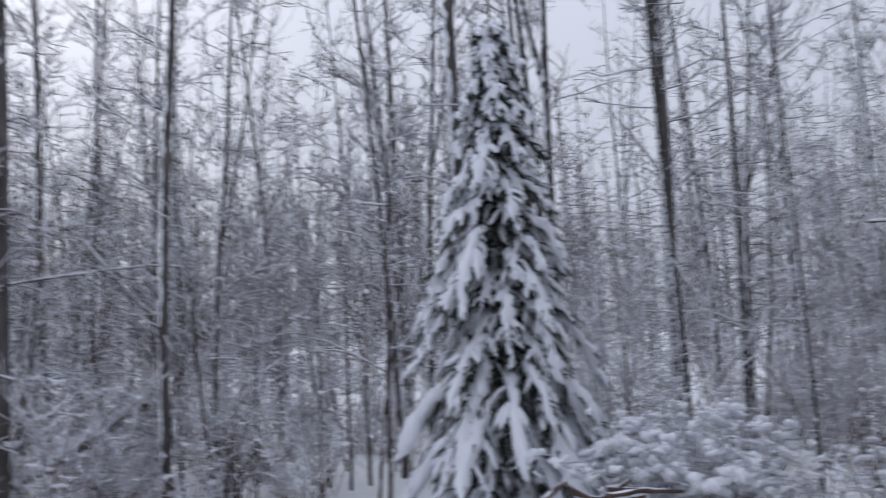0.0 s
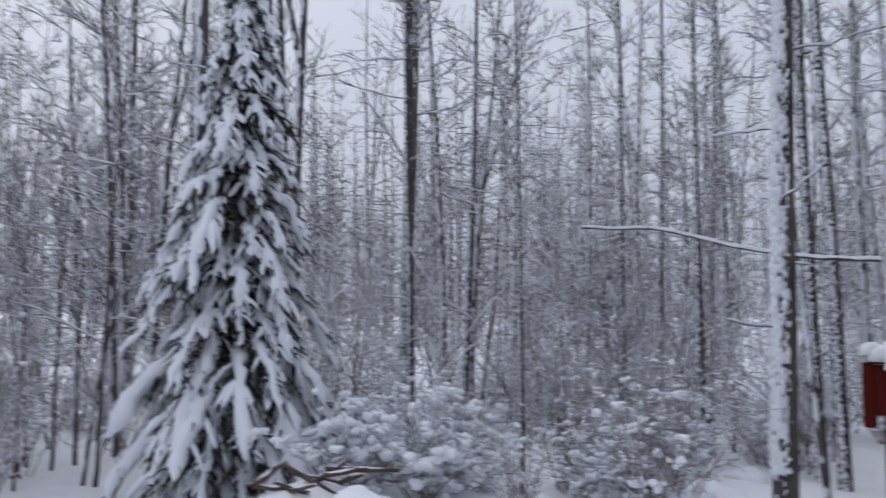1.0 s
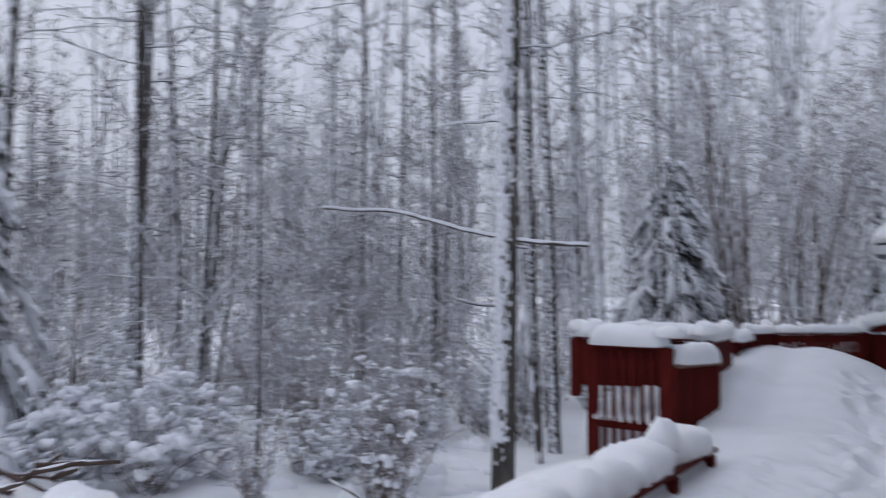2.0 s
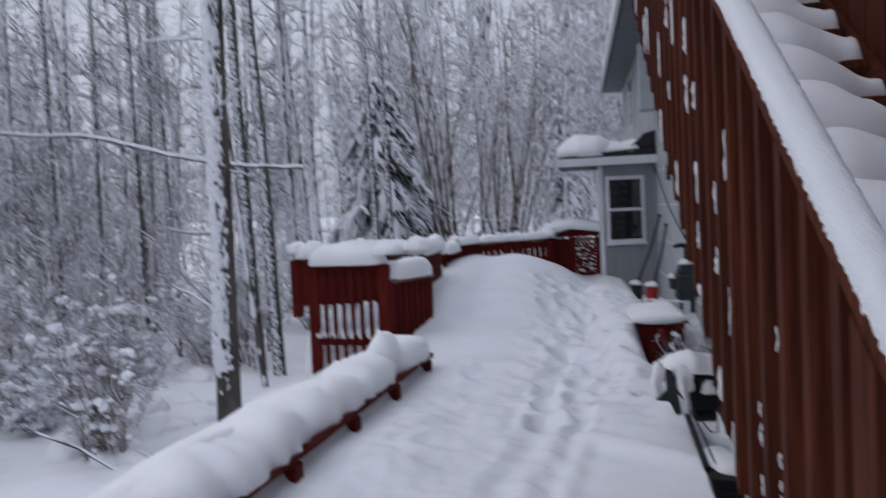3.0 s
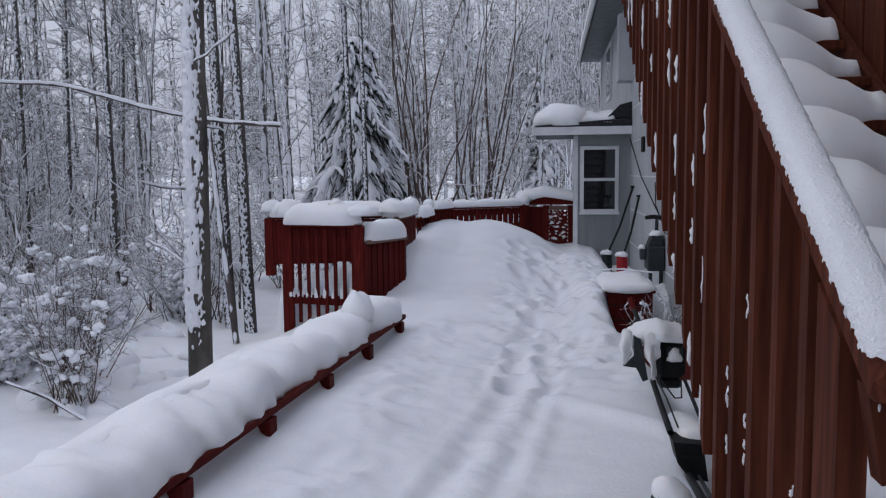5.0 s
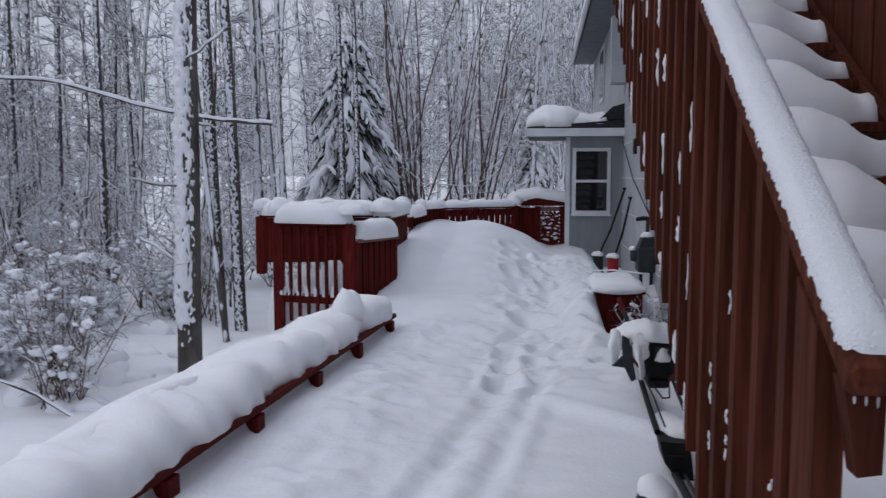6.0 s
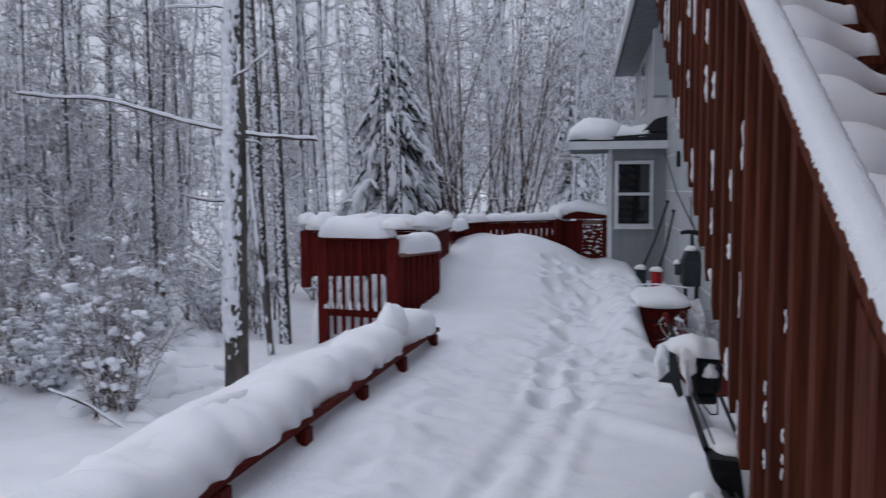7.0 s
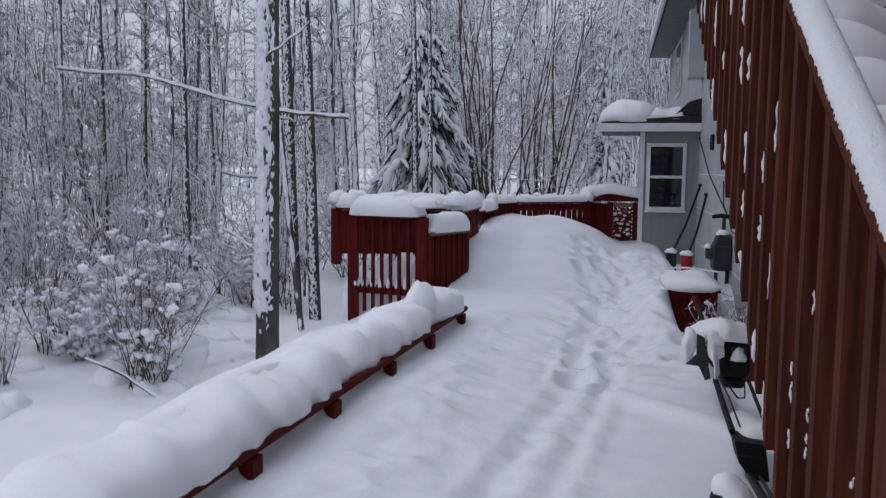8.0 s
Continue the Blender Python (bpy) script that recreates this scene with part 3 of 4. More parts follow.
# house
def house():
    e = empty("house", (3.5, 12, 0), "grey sided house with white trim and snow on its roofs", "house")
    wx, yf, yb = 1.06, 6.3, 18.4
    part("wall", box(wx, wx + 0.16, yf, yb, -0.1, 4.05, 0), WALL2, e, "pale grey sided wall")
    part("wall", box(wx + 0.16, 8, yf, yf + 0.16, -0.1, 4.05, 0), WALL2, e, "pale grey sided wall")
    part("wall", box(wx + 0.16, 8, yb - 0.16, yb, -0.1, 4.05, 0), WALL2, e, "pale grey sided wall")
    part("corner_trim", box(wx - 0.02, wx - 0.002, yb - 0.12, yb, 0, 3.9), TRIM, e)
    # main roof, its eave running along the deck
    ex, ez = wx - 0.45, 3.86
    roof = part("roof", prism([(ex, ez), (4.6, ez + 1.75), (8.3, ez), (8.3, ez + 0.16), (4.6, ez + 1.95), (ex, ez + 0.16)], "y", 5.9, yb + 0.45), SHINGLE, e, "dark shingled roof")
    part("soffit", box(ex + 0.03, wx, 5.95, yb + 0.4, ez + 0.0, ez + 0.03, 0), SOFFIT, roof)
    part("fascia", box(ex - 0.03, ex - 0.003, 5.9, yb + 0.45, ez - 0.02, ez + 0.17, 0.003), WALL2, roof)
    part("snow_cap", prism([(ex - 0.02, ez + 0.18), (4.6, ez + 1.97), (8.3, ez + 0.18), (8.3, ez + 0.5), (4.6, ez + 2.3), (ex + 0.02, ez + 0.48)], "y", 5.9, yb + 0.4), SNOW, roof)
    for z in (0.45, 0.9, 1.35, 1.8, 2.25, 2.7, 3.15, 3.6):
        part("siding_joint", box(wx - 0.006, wx - 0.001, yf, 11.5, z, z + 0.012, 0), TRIM, e)
    # upper corner window and its trim
    uw = part("window", box(wx - 0.03, wx - 0.004, 15.2, 16.3, 2.75, 3.75, 0), TRIM, e, "upper window edge with white trim")
    part("pane", box(wx - 0.036, wx - 0.031, 15.28, 16.22, 2.83, 3.67, 0), GLASS, uw)
    for y in (9.78, 9.9):
        part("vent", box(wx - 0.03, wx - 0.002, y, y + 0.07, 1.64, 1.82, 0.004), BLACK, e, "black wall vent")
    part("vent_hood", prism([(11.2, 2.62), (11.55, 2.62), (11.5, 2.9), (11.5, 3.5), (11.25, 3.5), (11.25, 2.9)], "x", wx - 0.20, wx), WALL2, e, "grey flue casing on the wall")
    # entry bump-out
    x0, x1, y0, y1 = 0.31, wx, 11.56, 13.0
    bump_out = part("entry", box(x0, x1, y0, y1, -0.1, 1.96, 0), SIDING, e, "grey vertically grooved siding")
    for i in range(10):
        x = x0 + 0.07 + i * 0.075
        lo = 0.05
        if 0.36 < x < 0.92:
            part("batten", box(x - 0.007, x + 0.007, y0 - 0.012, y0 - 0.001, lo, 0.80, 0), SIDING, bump_out)
        else:
            part("batten", box(x - 0.007, x + 0.007, y0 - 0.012, y0 - 0.001, lo, 1.92, 0), SIDING, bump_out)
    part("corner_trim", box(x0 - 0.03, x0 + 0.035, y0 - 0.022, y0 - 0.002, 0.02, 1.92), TRIM, bump_out)
    part("fascia", box(x0 - 0.56, x1 + 0.02, y0 - 0.22, y0 - 0.19, 1.92, 2.03), TRIM, bump_out)
    part("fascia", box(x0 - 0.59, x0 - 0.562, y0 - 0.22, y1 + 0.1, 1.92, 2.03), TRIM, bump_out)
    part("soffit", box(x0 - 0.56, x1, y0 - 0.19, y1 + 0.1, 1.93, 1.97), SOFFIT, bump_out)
    rf = part("roof", prism([(x0 - 0.56, 2.0), (x1, 2.0), (x1, 2.14), (x0 - 0.56, 2.05)], "y", y0 - 0.21, y1 + 0.1), SHINGLE, bump_out)
    part("snow_cap", heap([(-0.30, 12.26, 2.05), (0.60, 12.26, 2.06)], 1.92, 0.36, 0.05, 0.03, 13, lumps=2.6, ends=0.42), SNOW, rf, "deep rounded snow", smooth=True)
    part("snow_cap", heap([(0.05, 12.28, 2.07), (0.88, 12.28, 2.09)], 1.84, 0.20, 0.035, 0.03, 14, lumps=6, ends=0.07), SNOW, rf, "thinner slid snow", smooth=True)
    part("shingles", prism([(0.72, 2.145), (x1 - 0.002, 2.145), (x1 - 0.002, 2.36), (0.90, 2.32)], "y", y0 - 0.16, y1 + 0.1), SHINGLE, rf, "bare dark shingles near the wall")
    w = part("window", box(0.375, 0.90, y0 - 0.035, y0 - 0.004, 0.85, 1.77, 0.004), TRIM, bump_out, "white framed sash window")
    for z0, z1 in ((0.90, 1.29), (1.33, 1.72)):
        part("pane", box(0.425, 0.85, y0 - 0.040, y0 - 0.036, z0, z1, 0), GLASS, w, "dark reflecting glass")
        part("glazing_bead", box(0.415, 0.425, y0 - 0.046, y0 - 0.036, z0, z1, 0), TRIM, w)
        part("glazing_bead", box(0.85, 0.86, y0 - 0.046, y0 - 0.036, z0, z1, 0), TRIM, w)
    part("sill", box(0.36, 0.915, y0 - 0.055, y0 - 0.036, 0.825, 0.852, 0.003), TRIM, w)
    return e


house()


# things along the house wall
def shovel(x, y, lean_x, z0, z1, blade_mat, label):
    e = empty("snow_shovel", (x, y, z0), label, "shovel", "snow shovels")
    h = Tubes()
    h.add([Vector((x, y, z0 + 0.2)), Vector((x + lean_x * 0.45, y + 0.12, z0 + (z1 - z0) * 0.5)), Vector((x + lean_x, y + 0.3, z1))], [0.013, 0.014, 0.014], 8)
    part("handle", h.mesh("handle", BLACK), BLACK, e, "black handle")
    g = Tubes()
    g.add([Vector((x + lean_x - 0.03, y + 0.3, z1)), Vector((x + lean_x + 0.03, y + 0.3, z1))], [0.014, 0.014], 8)
    part("grip", g.mesh("grip", BLACK), BLACK, e)
    bm = bmesh.new()
    for s in (0, 1):
        for j in range(5):
            for i in range(5):
                u, v = i / 4 - 0.5, j / 4
                bm.verts.new((x - 0.02 + u * 0.13, y - 0.05 + 0.10 * (u * 2) ** 2 * 0.5 + s * 0.012 + v * 0.05, z0 - 0.08 + v * 0.28))
    vs = list(bm.verts)
    for s in (0, 1):
        for j in range(4):
            for i in range(4):
                q = [vs[s * 25 + j * 5 + i], vs[s * 25 + j * 5 + i + 1], vs[s * 25 + (j + 1) * 5 + i + 1], vs[s * 25 + (j + 1) * 5 + i]]
                bm.faces.new(q if s else q[::-1])
    bmesh.ops.recalc_face_normals(bm, faces=bm.faces)
    part("blade", bm, blade_mat, e, "curved scoop blade", smooth=True)
    part("snow_cap", mound(x - 0.03, y - 0.03, z0 + 0.17, 0.075, 0.05, 0.05, 0.3, seed=3), SNOW, e, smooth=True)
    return e


shovel(0.715, 10.7, 0.33, 0.19, 1.215, METER, "grey scoop snow shovel leaning on the house wall")
shovel(0.845, 9.95, 0.20, 0.24, 1.115, REDPL, "red scoop snow shovel leaning on the house wall")


def meter():
    e = empty("meter_box", (0.98, 8.1, 0.4), "grey-green electric meter box with conduit on the house wall", "meter")
    part("box", box(0.89, 1.055, 7.95, 8.22, 0.46, 0.70, 0.012), METER, e)
    part("cover", prism([(0.90, 0.702), (1.04, 0.702), (1.04, 0.80), (0.94, 0.80)], "y", 7.98, 8.2), METER, e)
    d = Tubes()
    d.add([Vector((0.83, 8.1, 0.62)), Vector((0.835, 8.1, 0.62)), Vector((0.888, 8.1, 0.62))], [0.01, 0.062, 0.068], 16)
    part("dial", d.mesh("dial", METER), METER, e)
    part("snow_cap", mound(0.85, 8.08, 0.672, 0.035, 0.05, 0.035, seed=6), SNOW, e, smooth=True)
    for x, y, z0, z1 in ((0.93, 8.05, 0.0, 0.46), (1.03, 8.05, 0.0, 0.46), (0.99, 8.1, 0.80, 0.97)):
        c = Tubes()
        c.add([Vector((x, y, z0)), Vector((x, y, z1))], [0.018, 0.018], 8)
        part("conduit", c.mesh("conduit", METER), METER, e)
    arm = Tubes()
    arm.add([Vector((0.88, 8.1, 0.965)), Vector((0.95, 8.1, 0.975)), Vector((1.05, 8.1, 0.965))], [0.018, 0.022, 0.022], 8)
    part("conduit_head", arm.mesh("conduit_head", BLACK), BLACK, e)
    for z1, y1, r in ((1.30, 8.6, 0.006), (1.85, 11.3, 0.007), (0.85, 7.3, 0.005)):
        w = Tubes()
        w.add([Vector((1.03, 8.1, 0.95)), Vector((1.01, (8.1 + y1) / 2, (0.95 + z1) / 2 - 0.05)), Vector((1.03, y1, z1))], [r, r, r], 5)
        part("cable", w.mesh("cable", BLACK), BLACK, e)
    part("snow_cap", mound(0.98, 8.07, 0.80, 0.06, 0.09, 0.045, seed=5), SNOW, e, smooth=True)
    return e


meter()


def crate():
    e = empty("planter_box", (0.66, 7.45, 0.0), "dark red timber box with a slab of snow on its lid", "box")
    part("body", box(0.465, 0.85, 7.17, 7.85, -0.02, 0.365, 0.008), RED, e)
    for z in (0.12, 0.25):
        part("board_joint", box(0.47, 0.845, 7.162, 7.169, z, z + 0.008, 0), BLACK, e)
    part("lid", box(0.44, 0.87, 7.13, 7.9, 0.365, 0.39, 0.006), RED, e)
    part("snow_cap", heap([(0.64, 7.10, 0.388), (0.64, 7.95, 0.40)], 0.48, 0.07, 0.045, 0.035, 17, lumps=5, ends=0.1), SNOW, e, "uneven slab of snow", smooth=True)
    return e


crate()


def machine():
    """A two-wheeled garden machine standing under the stair edge."""
    e = empty("garden_tiller", (0.5, 3.6, -0.02), "dark wheeled garden machine half buried in snow", "machine")
    def tube(name, pts, r, mat=BLACK, n=8, parent=None, label=""):
        t = Tubes()
        t.add([Vector(p) for p in pts], [r] * len(pts) if isinstance(r, float) else r, n)
        return part(name, t.mesh(name, mat), mat, parent or e, label)
    # engine at the far end
    eng = part("engine_housing", box(0.525, 0.675, 4.32, 4.62, 0.33, 0.53, 0.022), BLACK, e, "black engine housing")
    part("air_grille", box(0.575, 0.655, 4.306, 4.319, 0.43, 0.50, 0.005), METER, eng)
    part("snow_patch", mound(0.615, 4.306, 0.435, 0.036, 0.02, 0.055, 0.3, seed=9), SNOW, eng, smooth=True)
    part("tank", box(0.54, 0.66, 4.34, 4.6, 0.27, 0.325, 0.016), BLACK, eng)
    part("guard", prism([(0.352, 0.402), (0.405, 0.450), (0.402, 0.560), (0.438, 0.545), (0.476, 0.335), (0.450, 0.322), (0.415, 0.395)], "y", 4.27, 4.31), METER, e, "angled dark guard plate")
    tube("handlebar", [(0.43, 4.45, 0.50), (0.47, 4.75, 0.57), (0.455, 4.92, 0.62)], 0.014)
    tube("grip", [(0.462, 4.85, 0.595), (0.452, 4.92, 0.63), (0.447, 4.95, 0.655), (0.446, 4.955, 0.662)], [0.017, 0.020, 0.019, 0.004], RED, 10, None, "faded red rubber grip")
    # frame rails and cables that run forward
    tube("frame_rail", [(0.500, 4.27, 0.33), (0.490, 3.9, 0.315), (0.482, 3.5, 0.30)], 0.014)
    tube("frame_rail", [(0.665, 4.3, 0.33), (0.655, 3.9, 0.30), (0.640, 3.45, 0.27)], 0.009)
    tube("cable", [(0.515, 4.26, 0.35), (0.517, 3.9, 0.345), (0.52, 3.55, 0.31)], 0.004, METER, 5)
    tube("cable", [(0.535, 4.28, 0.345), (0.58, 4.05, 0.30), (0.62, 4.1, 0.29), (0.64, 4.25, 0.33)], 0.004, BLACK, 5)
    case = part("gear_case", prism([(0.478, 0.292), (0.600, 0.285), (0.622, 0.13), (0.550, 0.135), (0.500, 0.20)], "y", 3.40, 3.55), BLACK, e, "dark plastic case")
    part("case_rib", box(0.515, 0.585, 3.388, 3.399, 0.225, 0.240, 0.004), BLACK, case)
    tube("strut", [(0.545, 3.42, 0.15), (0.53, 3.1, 0.20), (0.505, 2.75, 0.27)], 0.016)
    tube("strut", [(0.585, 3.42, 0.15), (0.56, 3.05, 0.215), (0.53, 2.72, 0.27)], 0.007, METER)
    # drooping snow over the engine
    part("snow_cap", heap([(0.375, 4.42, 0.535), (0.52, 4.43, 0.545), (0.70, 4.44, 0.53)], 0.34, 0.085, 0.03, 0.02, 41, lumps=9), SNOW, e, "draped snow", smooth=True)
    part("snow_drape", heap([(0.495, 4.30, 0.56), (0.493, 4.27, 0.46), (0.512, 4.262, 0.335)], 0.085, 0.045, 0.018, 0.02, 42, lumps=14, droop=0.04), SNOW, e, "hanging snow", smooth=True)
    part("snow_drape", heap([(0.375, 4.34, 0.56), (0.362, 4.30, 0.50), (0.368, 4.29, 0.44)], 0.06, 0.05, 0.014, 0.02, 43, lumps=14, droop=0.04), SNOW, e, "hanging snow", smooth=True)
    part("snow_cap", heap([(0.585, 3.95, 0.23), (0.575, 3.46, 0.285)], 0.13, 0.05, 0.02, 0.03, 44, lumps=7), SNOW, e, smooth=True)
    # wheel
    bm = bmesh.new()
    R1, R2, W, N = 0.126, 0.074, 0.085, 36
    prof = [(R2, -W / 2), (R1 - 0.022, -W / 2), (R1 - 0.004, -W / 3), (R1, -W / 8), (R1, W / 8), (R1 - 0.004, W / 3), (R1 - 0.022, W / 2), (R2, W / 2)]
    place = Matrix.Translation((0.407, 2.87, 0.172)) @ Matrix.Rotation(radians(20), 4, "Z")
    rings = []
    for i in range(N):
        a = 2 * math.pi * i / N
        lug = 0.010 if i % 2 else 0.0
        rings.append([bm.verts.new((w, math.cos(a) * (r + (lug if r > 0.1 else 0)), math.sin(a) * (r + (lug if r > 0.1 else 0)))) for r, w in prof])
    for i in range(N):
        for j in range(len(prof)):
            k = (j + 1) % len(prof)
            bm.faces.new((rings[i][j], rings[i][k], rings[(i + 1) % N][k], rings[(i + 1) % N][j]))
    bmesh.ops.recalc_face_normals(bm, faces=bm.faces)
    bm.transform(place)
    wheel = part("wheel", bm, BLACK, e, "black lugged tyre")
    rim = Tubes()
    rim.add([place @ Vector(p) for p in ((-0.040, 0, 0), (-0.036, 0, 0), (-0.010, 0, 0), (-0.012, 0, 0))], [0.074, 0.062, 0.053, 0.012], 22)
    part("rim", rim.mesh("rim", STEEL), STEEL, wheel, "grey rim")
    hub = Tubes()
    hub.add([place @ Vector(p) for p in ((-0.042, 0, 0), (-0.040, 0, 0), (0.02, 0, 0))], [0.004, 0.018, 0.022], 10)
    part("hub", hub.mesh("hub", STEEL), STEEL, wheel)
    part("snow_cap", heap([(0.352, 2.90, 0.285), (0.385, 2.86, 0.305), (0.435, 2.82, 0.26), (0.485, 2.78, 0.16)], 0.10, 0.055, 0.014, 0.02, 45, lumps=12, droop=0.03), SNOW, wheel, "snow on the tyre", smooth=True)
    # curved shield at the near end
    bm = bmesh.new()
    rows = []
    for j in range(9):
        v = j / 8
        z = 0.02 + 0.27 * v
        half = 0.048 * math.sqrt(max(0.0, 1 - v ** 3)) + 0.004
        cx = 0.478 + 0.012 * v
        rows.append([bm.verts.new((cx + half * u, 2.66 + 0.03 * u * u + sy, z)) for sy, u in ((0, -1), (0, -0.5), (0, 0), (0, 0.5), (0, 1), (0.012, 1), (0.012, 0), (0.012, -1))])
    for r0, r1 in zip(rows, rows[1:]):
        for k in range(8):
            bm.faces.new((r0[k], r0[(k + 1) % 8], r1[(k + 1) % 8], r1[k]))
    bm.faces.new(rows[0])
    bm.faces.new(rows[-1][::-1])
    bmesh.ops.recalc_face_normals(bm, faces=bm.faces)
    part("shield", bm, METER, e, "smooth blue-grey shield", smooth=True)
    return e


machine()


# trees
def bend_line(p, d, length, n, wob, rnd, lift=0.0):
    pts = [p.copy()]
    d = d.normalized()
    for i in range(n):
        d = (d + Vector((rnd.uniform(-wob, wob), rnd.uniform(-wob, wob), rnd.uniform(-wob, wob) + lift))).normalized()
        p = p + d * (length / n)
        pts.append(p.copy())
    return pts


def taper(r0, r1, n):
    return [r0 + (r1 - r0) * i / n for i in range(n + 1)]


def snow_on(t, pts, r, s, rnd, n=4):
    """A strip of snow lying along the upper side of a branch."""
    if len(pts) < 2:
        return
    q = [p + Vector((0, 0, r * 0.6 + s * 0.55)) for p in pts]
    rr = [s * rnd.uniform(0.7, 1.2) for _ in q]
    rr[0] *= 0.5
    rr[-1] *= 0.4
    t.add(q, rr, n, 0.85)


def tuft(t, c, s, rnd, n=5):
    """A small ragged lump of snow caught on twigs."""
    d = Vector((rnd.uniform(-1, 1), rnd.uniform(-1, 1), rnd.uniform(-0.2, 0.5))).normalized() * s
    t.add([c - d, c - d * 0.45, c + d * 0.35, c + d], [s * 0.08, s * rnd.uniform(0.5, 0.9), s * rnd.uniform(0.45, 0.9), s * 0.08], n, 0.8)


def plaster(t, spine, radii, heading, half, z0, seed, depth=0.020):
    """A ragged shell of wind-packed snow on one side of a trunk."""
    m = 23
    rows, mask = [], []
    k, z = 0, z0
    while z < spine[-1].z - 0.1:
        while spine[k + 1].z < z:
            k += 1
        f = (z - spine[k].z) / (spine[k + 1].z - spine[k].z)
        c = spine[k].lerp(spine[k + 1], f)
        r = radii[k] + (radii[k + 1] - radii[k]) * f
        row, keep = [], []
        for j in range(m):
            u = 2 * j / (m - 1) - 1
            a = heading + half * 1.4 * u
            w = 0.6 * noise.noise(Vector((u * 2.5, z * 7.0, seed))) + 0.8 * noise.noise(Vector((u * 6.0, z * 21.0, seed + 4)))
            body = 0.66 - abs(u) ** 1.6 + 2.3 * w - 1.4 * max(0.0, 1 - (z - z0) / 0.25)
            rr = r + (depth * min(1.5, max(0.05, body + 0.25)) if body > 0 else max(-0.02, body * 0.05))
            row.append(len(t.v))
            keep.append(body > 0.0)
            t.v.append(Vector((c.x + math.cos(a) * rr, c.y + math.sin(a) * rr, z + 0.01 * w)))
        rows.append(row)
        mask.append(keep)
        z += 0.014
    for i in range(len(rows) - 1):
        for j in range(m - 1):
            if mask[i][j] or mask[i][j + 1] or mask[i + 1][j] or mask[i + 1][j + 1]:
                t.f.append((rows[i][j], rows[i][j + 1], rows[i + 1][j + 1], rows[i + 1][j]))


def bare_tree(seed, height, r0, first=0.25, count=34, reach=1.9, twigs=6, crook=0.05, fork=False, bark=None, lean=0.05, tufts=60, shell=None):
    """A leafless tree: rising limbs, twigs on them and fine spray on the twigs, snow in broken strips."""
    rnd = random.Random(seed)
    trunk, br, sn = Tubes(), Tubes(), Tubes()
    tilt = Vector((rnd.uniform(-lean, lean), rnd.uniform(-lean, lean), 1))
    spine = bend_line(Vector((0, 0, -0.3)), tilt, height, 12, crook, rnd, 0.06)
    stems = [(spine, r0)]
    if fork:
        b = spine[4]
        stems.append((bend_line(b, Vector((rnd.uniform(-0.35, 0.35), rnd.uniform(-0.35, 0.35), 1)), height * 0.6, 8, crook, rnd, 0.08), r0 * 0.6))
    for pts, r in stems:
        n = len(pts) - 1
        radii = [r * (1 - 0.86 * (i / n) ** 0.9) for i in range(n + 1)]
        trunk.add(pts, radii, 8)
        if shell:
            plaster(sn, pts, radii, *shell)
    tips = []
    for _ in range(count):
        pts, r = stems[rnd.randrange(len(stems))]
        n = len(pts) - 1
        h = first + (1 - first) * rnd.random() ** 0.9
        k = min(n - 1, int(h * n))
        p = pts[k].lerp(pts[k + 1], h * n - k)
        a = rnd.uniform(0, 2 * math.pi)
        d = Vector((math.cos(a), math.sin(a), rnd.uniform(0.15, 1.5)))
        L = reach * (1.1 - 0.65 * h) * rnd.uniform(0.3, 1.15)
        rb = max(0.006, r * 0.17 * (1.1 - h))
        line = bend_line(p, d, L, 4, 0.30, rnd, rnd.uniform(-0.12, 0.12))
        br.add(line, taper(rb, 0.0035, 4), 3)
        snow_on(sn, line, rb, 0.007 + rb * rnd.uniform(0.3, 0.7), rnd, 3)
        for _ in range(twigs):
            j = rnd.randint(0, 3)
            q = line[j].lerp(line[j + 1], rnd.random())
            dd = (line[j + 1] - line[j]).normalized() + Vector((rnd.uniform(-1, 1), rnd.uniform(-1, 1), rnd.uniform(-0.5, 0.9))) * 0.9
            tw = bend_line(q, dd, (0.18 + L * 0.3) * rnd.uniform(0.4, 1.0), 2, 0.45, rnd, rnd.uniform(-0.1, 0.1))
            br.add(tw, [0.0055, 0.0055, 0.003], 3)
            tips.append(tw[1])
            if rnd.random() < 0.55:
                snow_on(sn, tw, 0.004, rnd.uniform(0.006, 0.013), rnd, 3)
            for _ in range(2):
                q = tw[0].lerp(tw[2], rnd.uniform(0.3, 1.0))
                e = dd.normalized() + Vector((rnd.uniform(-1, 1), rnd.uniform(-1, 1), rnd.uniform(-0.6, 1.0)))
                br.add([q, q + e * rnd.uniform(0.06, 0.16)], [0.0042, 0.0028], 3)
    for _ in range(tufts):
        if tips:
            tuft(sn, tips[rnd.randrange(len(tips))] + Vector((0, 0, 0.01)), rnd.uniform(0.02, 0.05), rnd)
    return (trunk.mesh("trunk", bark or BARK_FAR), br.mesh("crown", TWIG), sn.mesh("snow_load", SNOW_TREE))


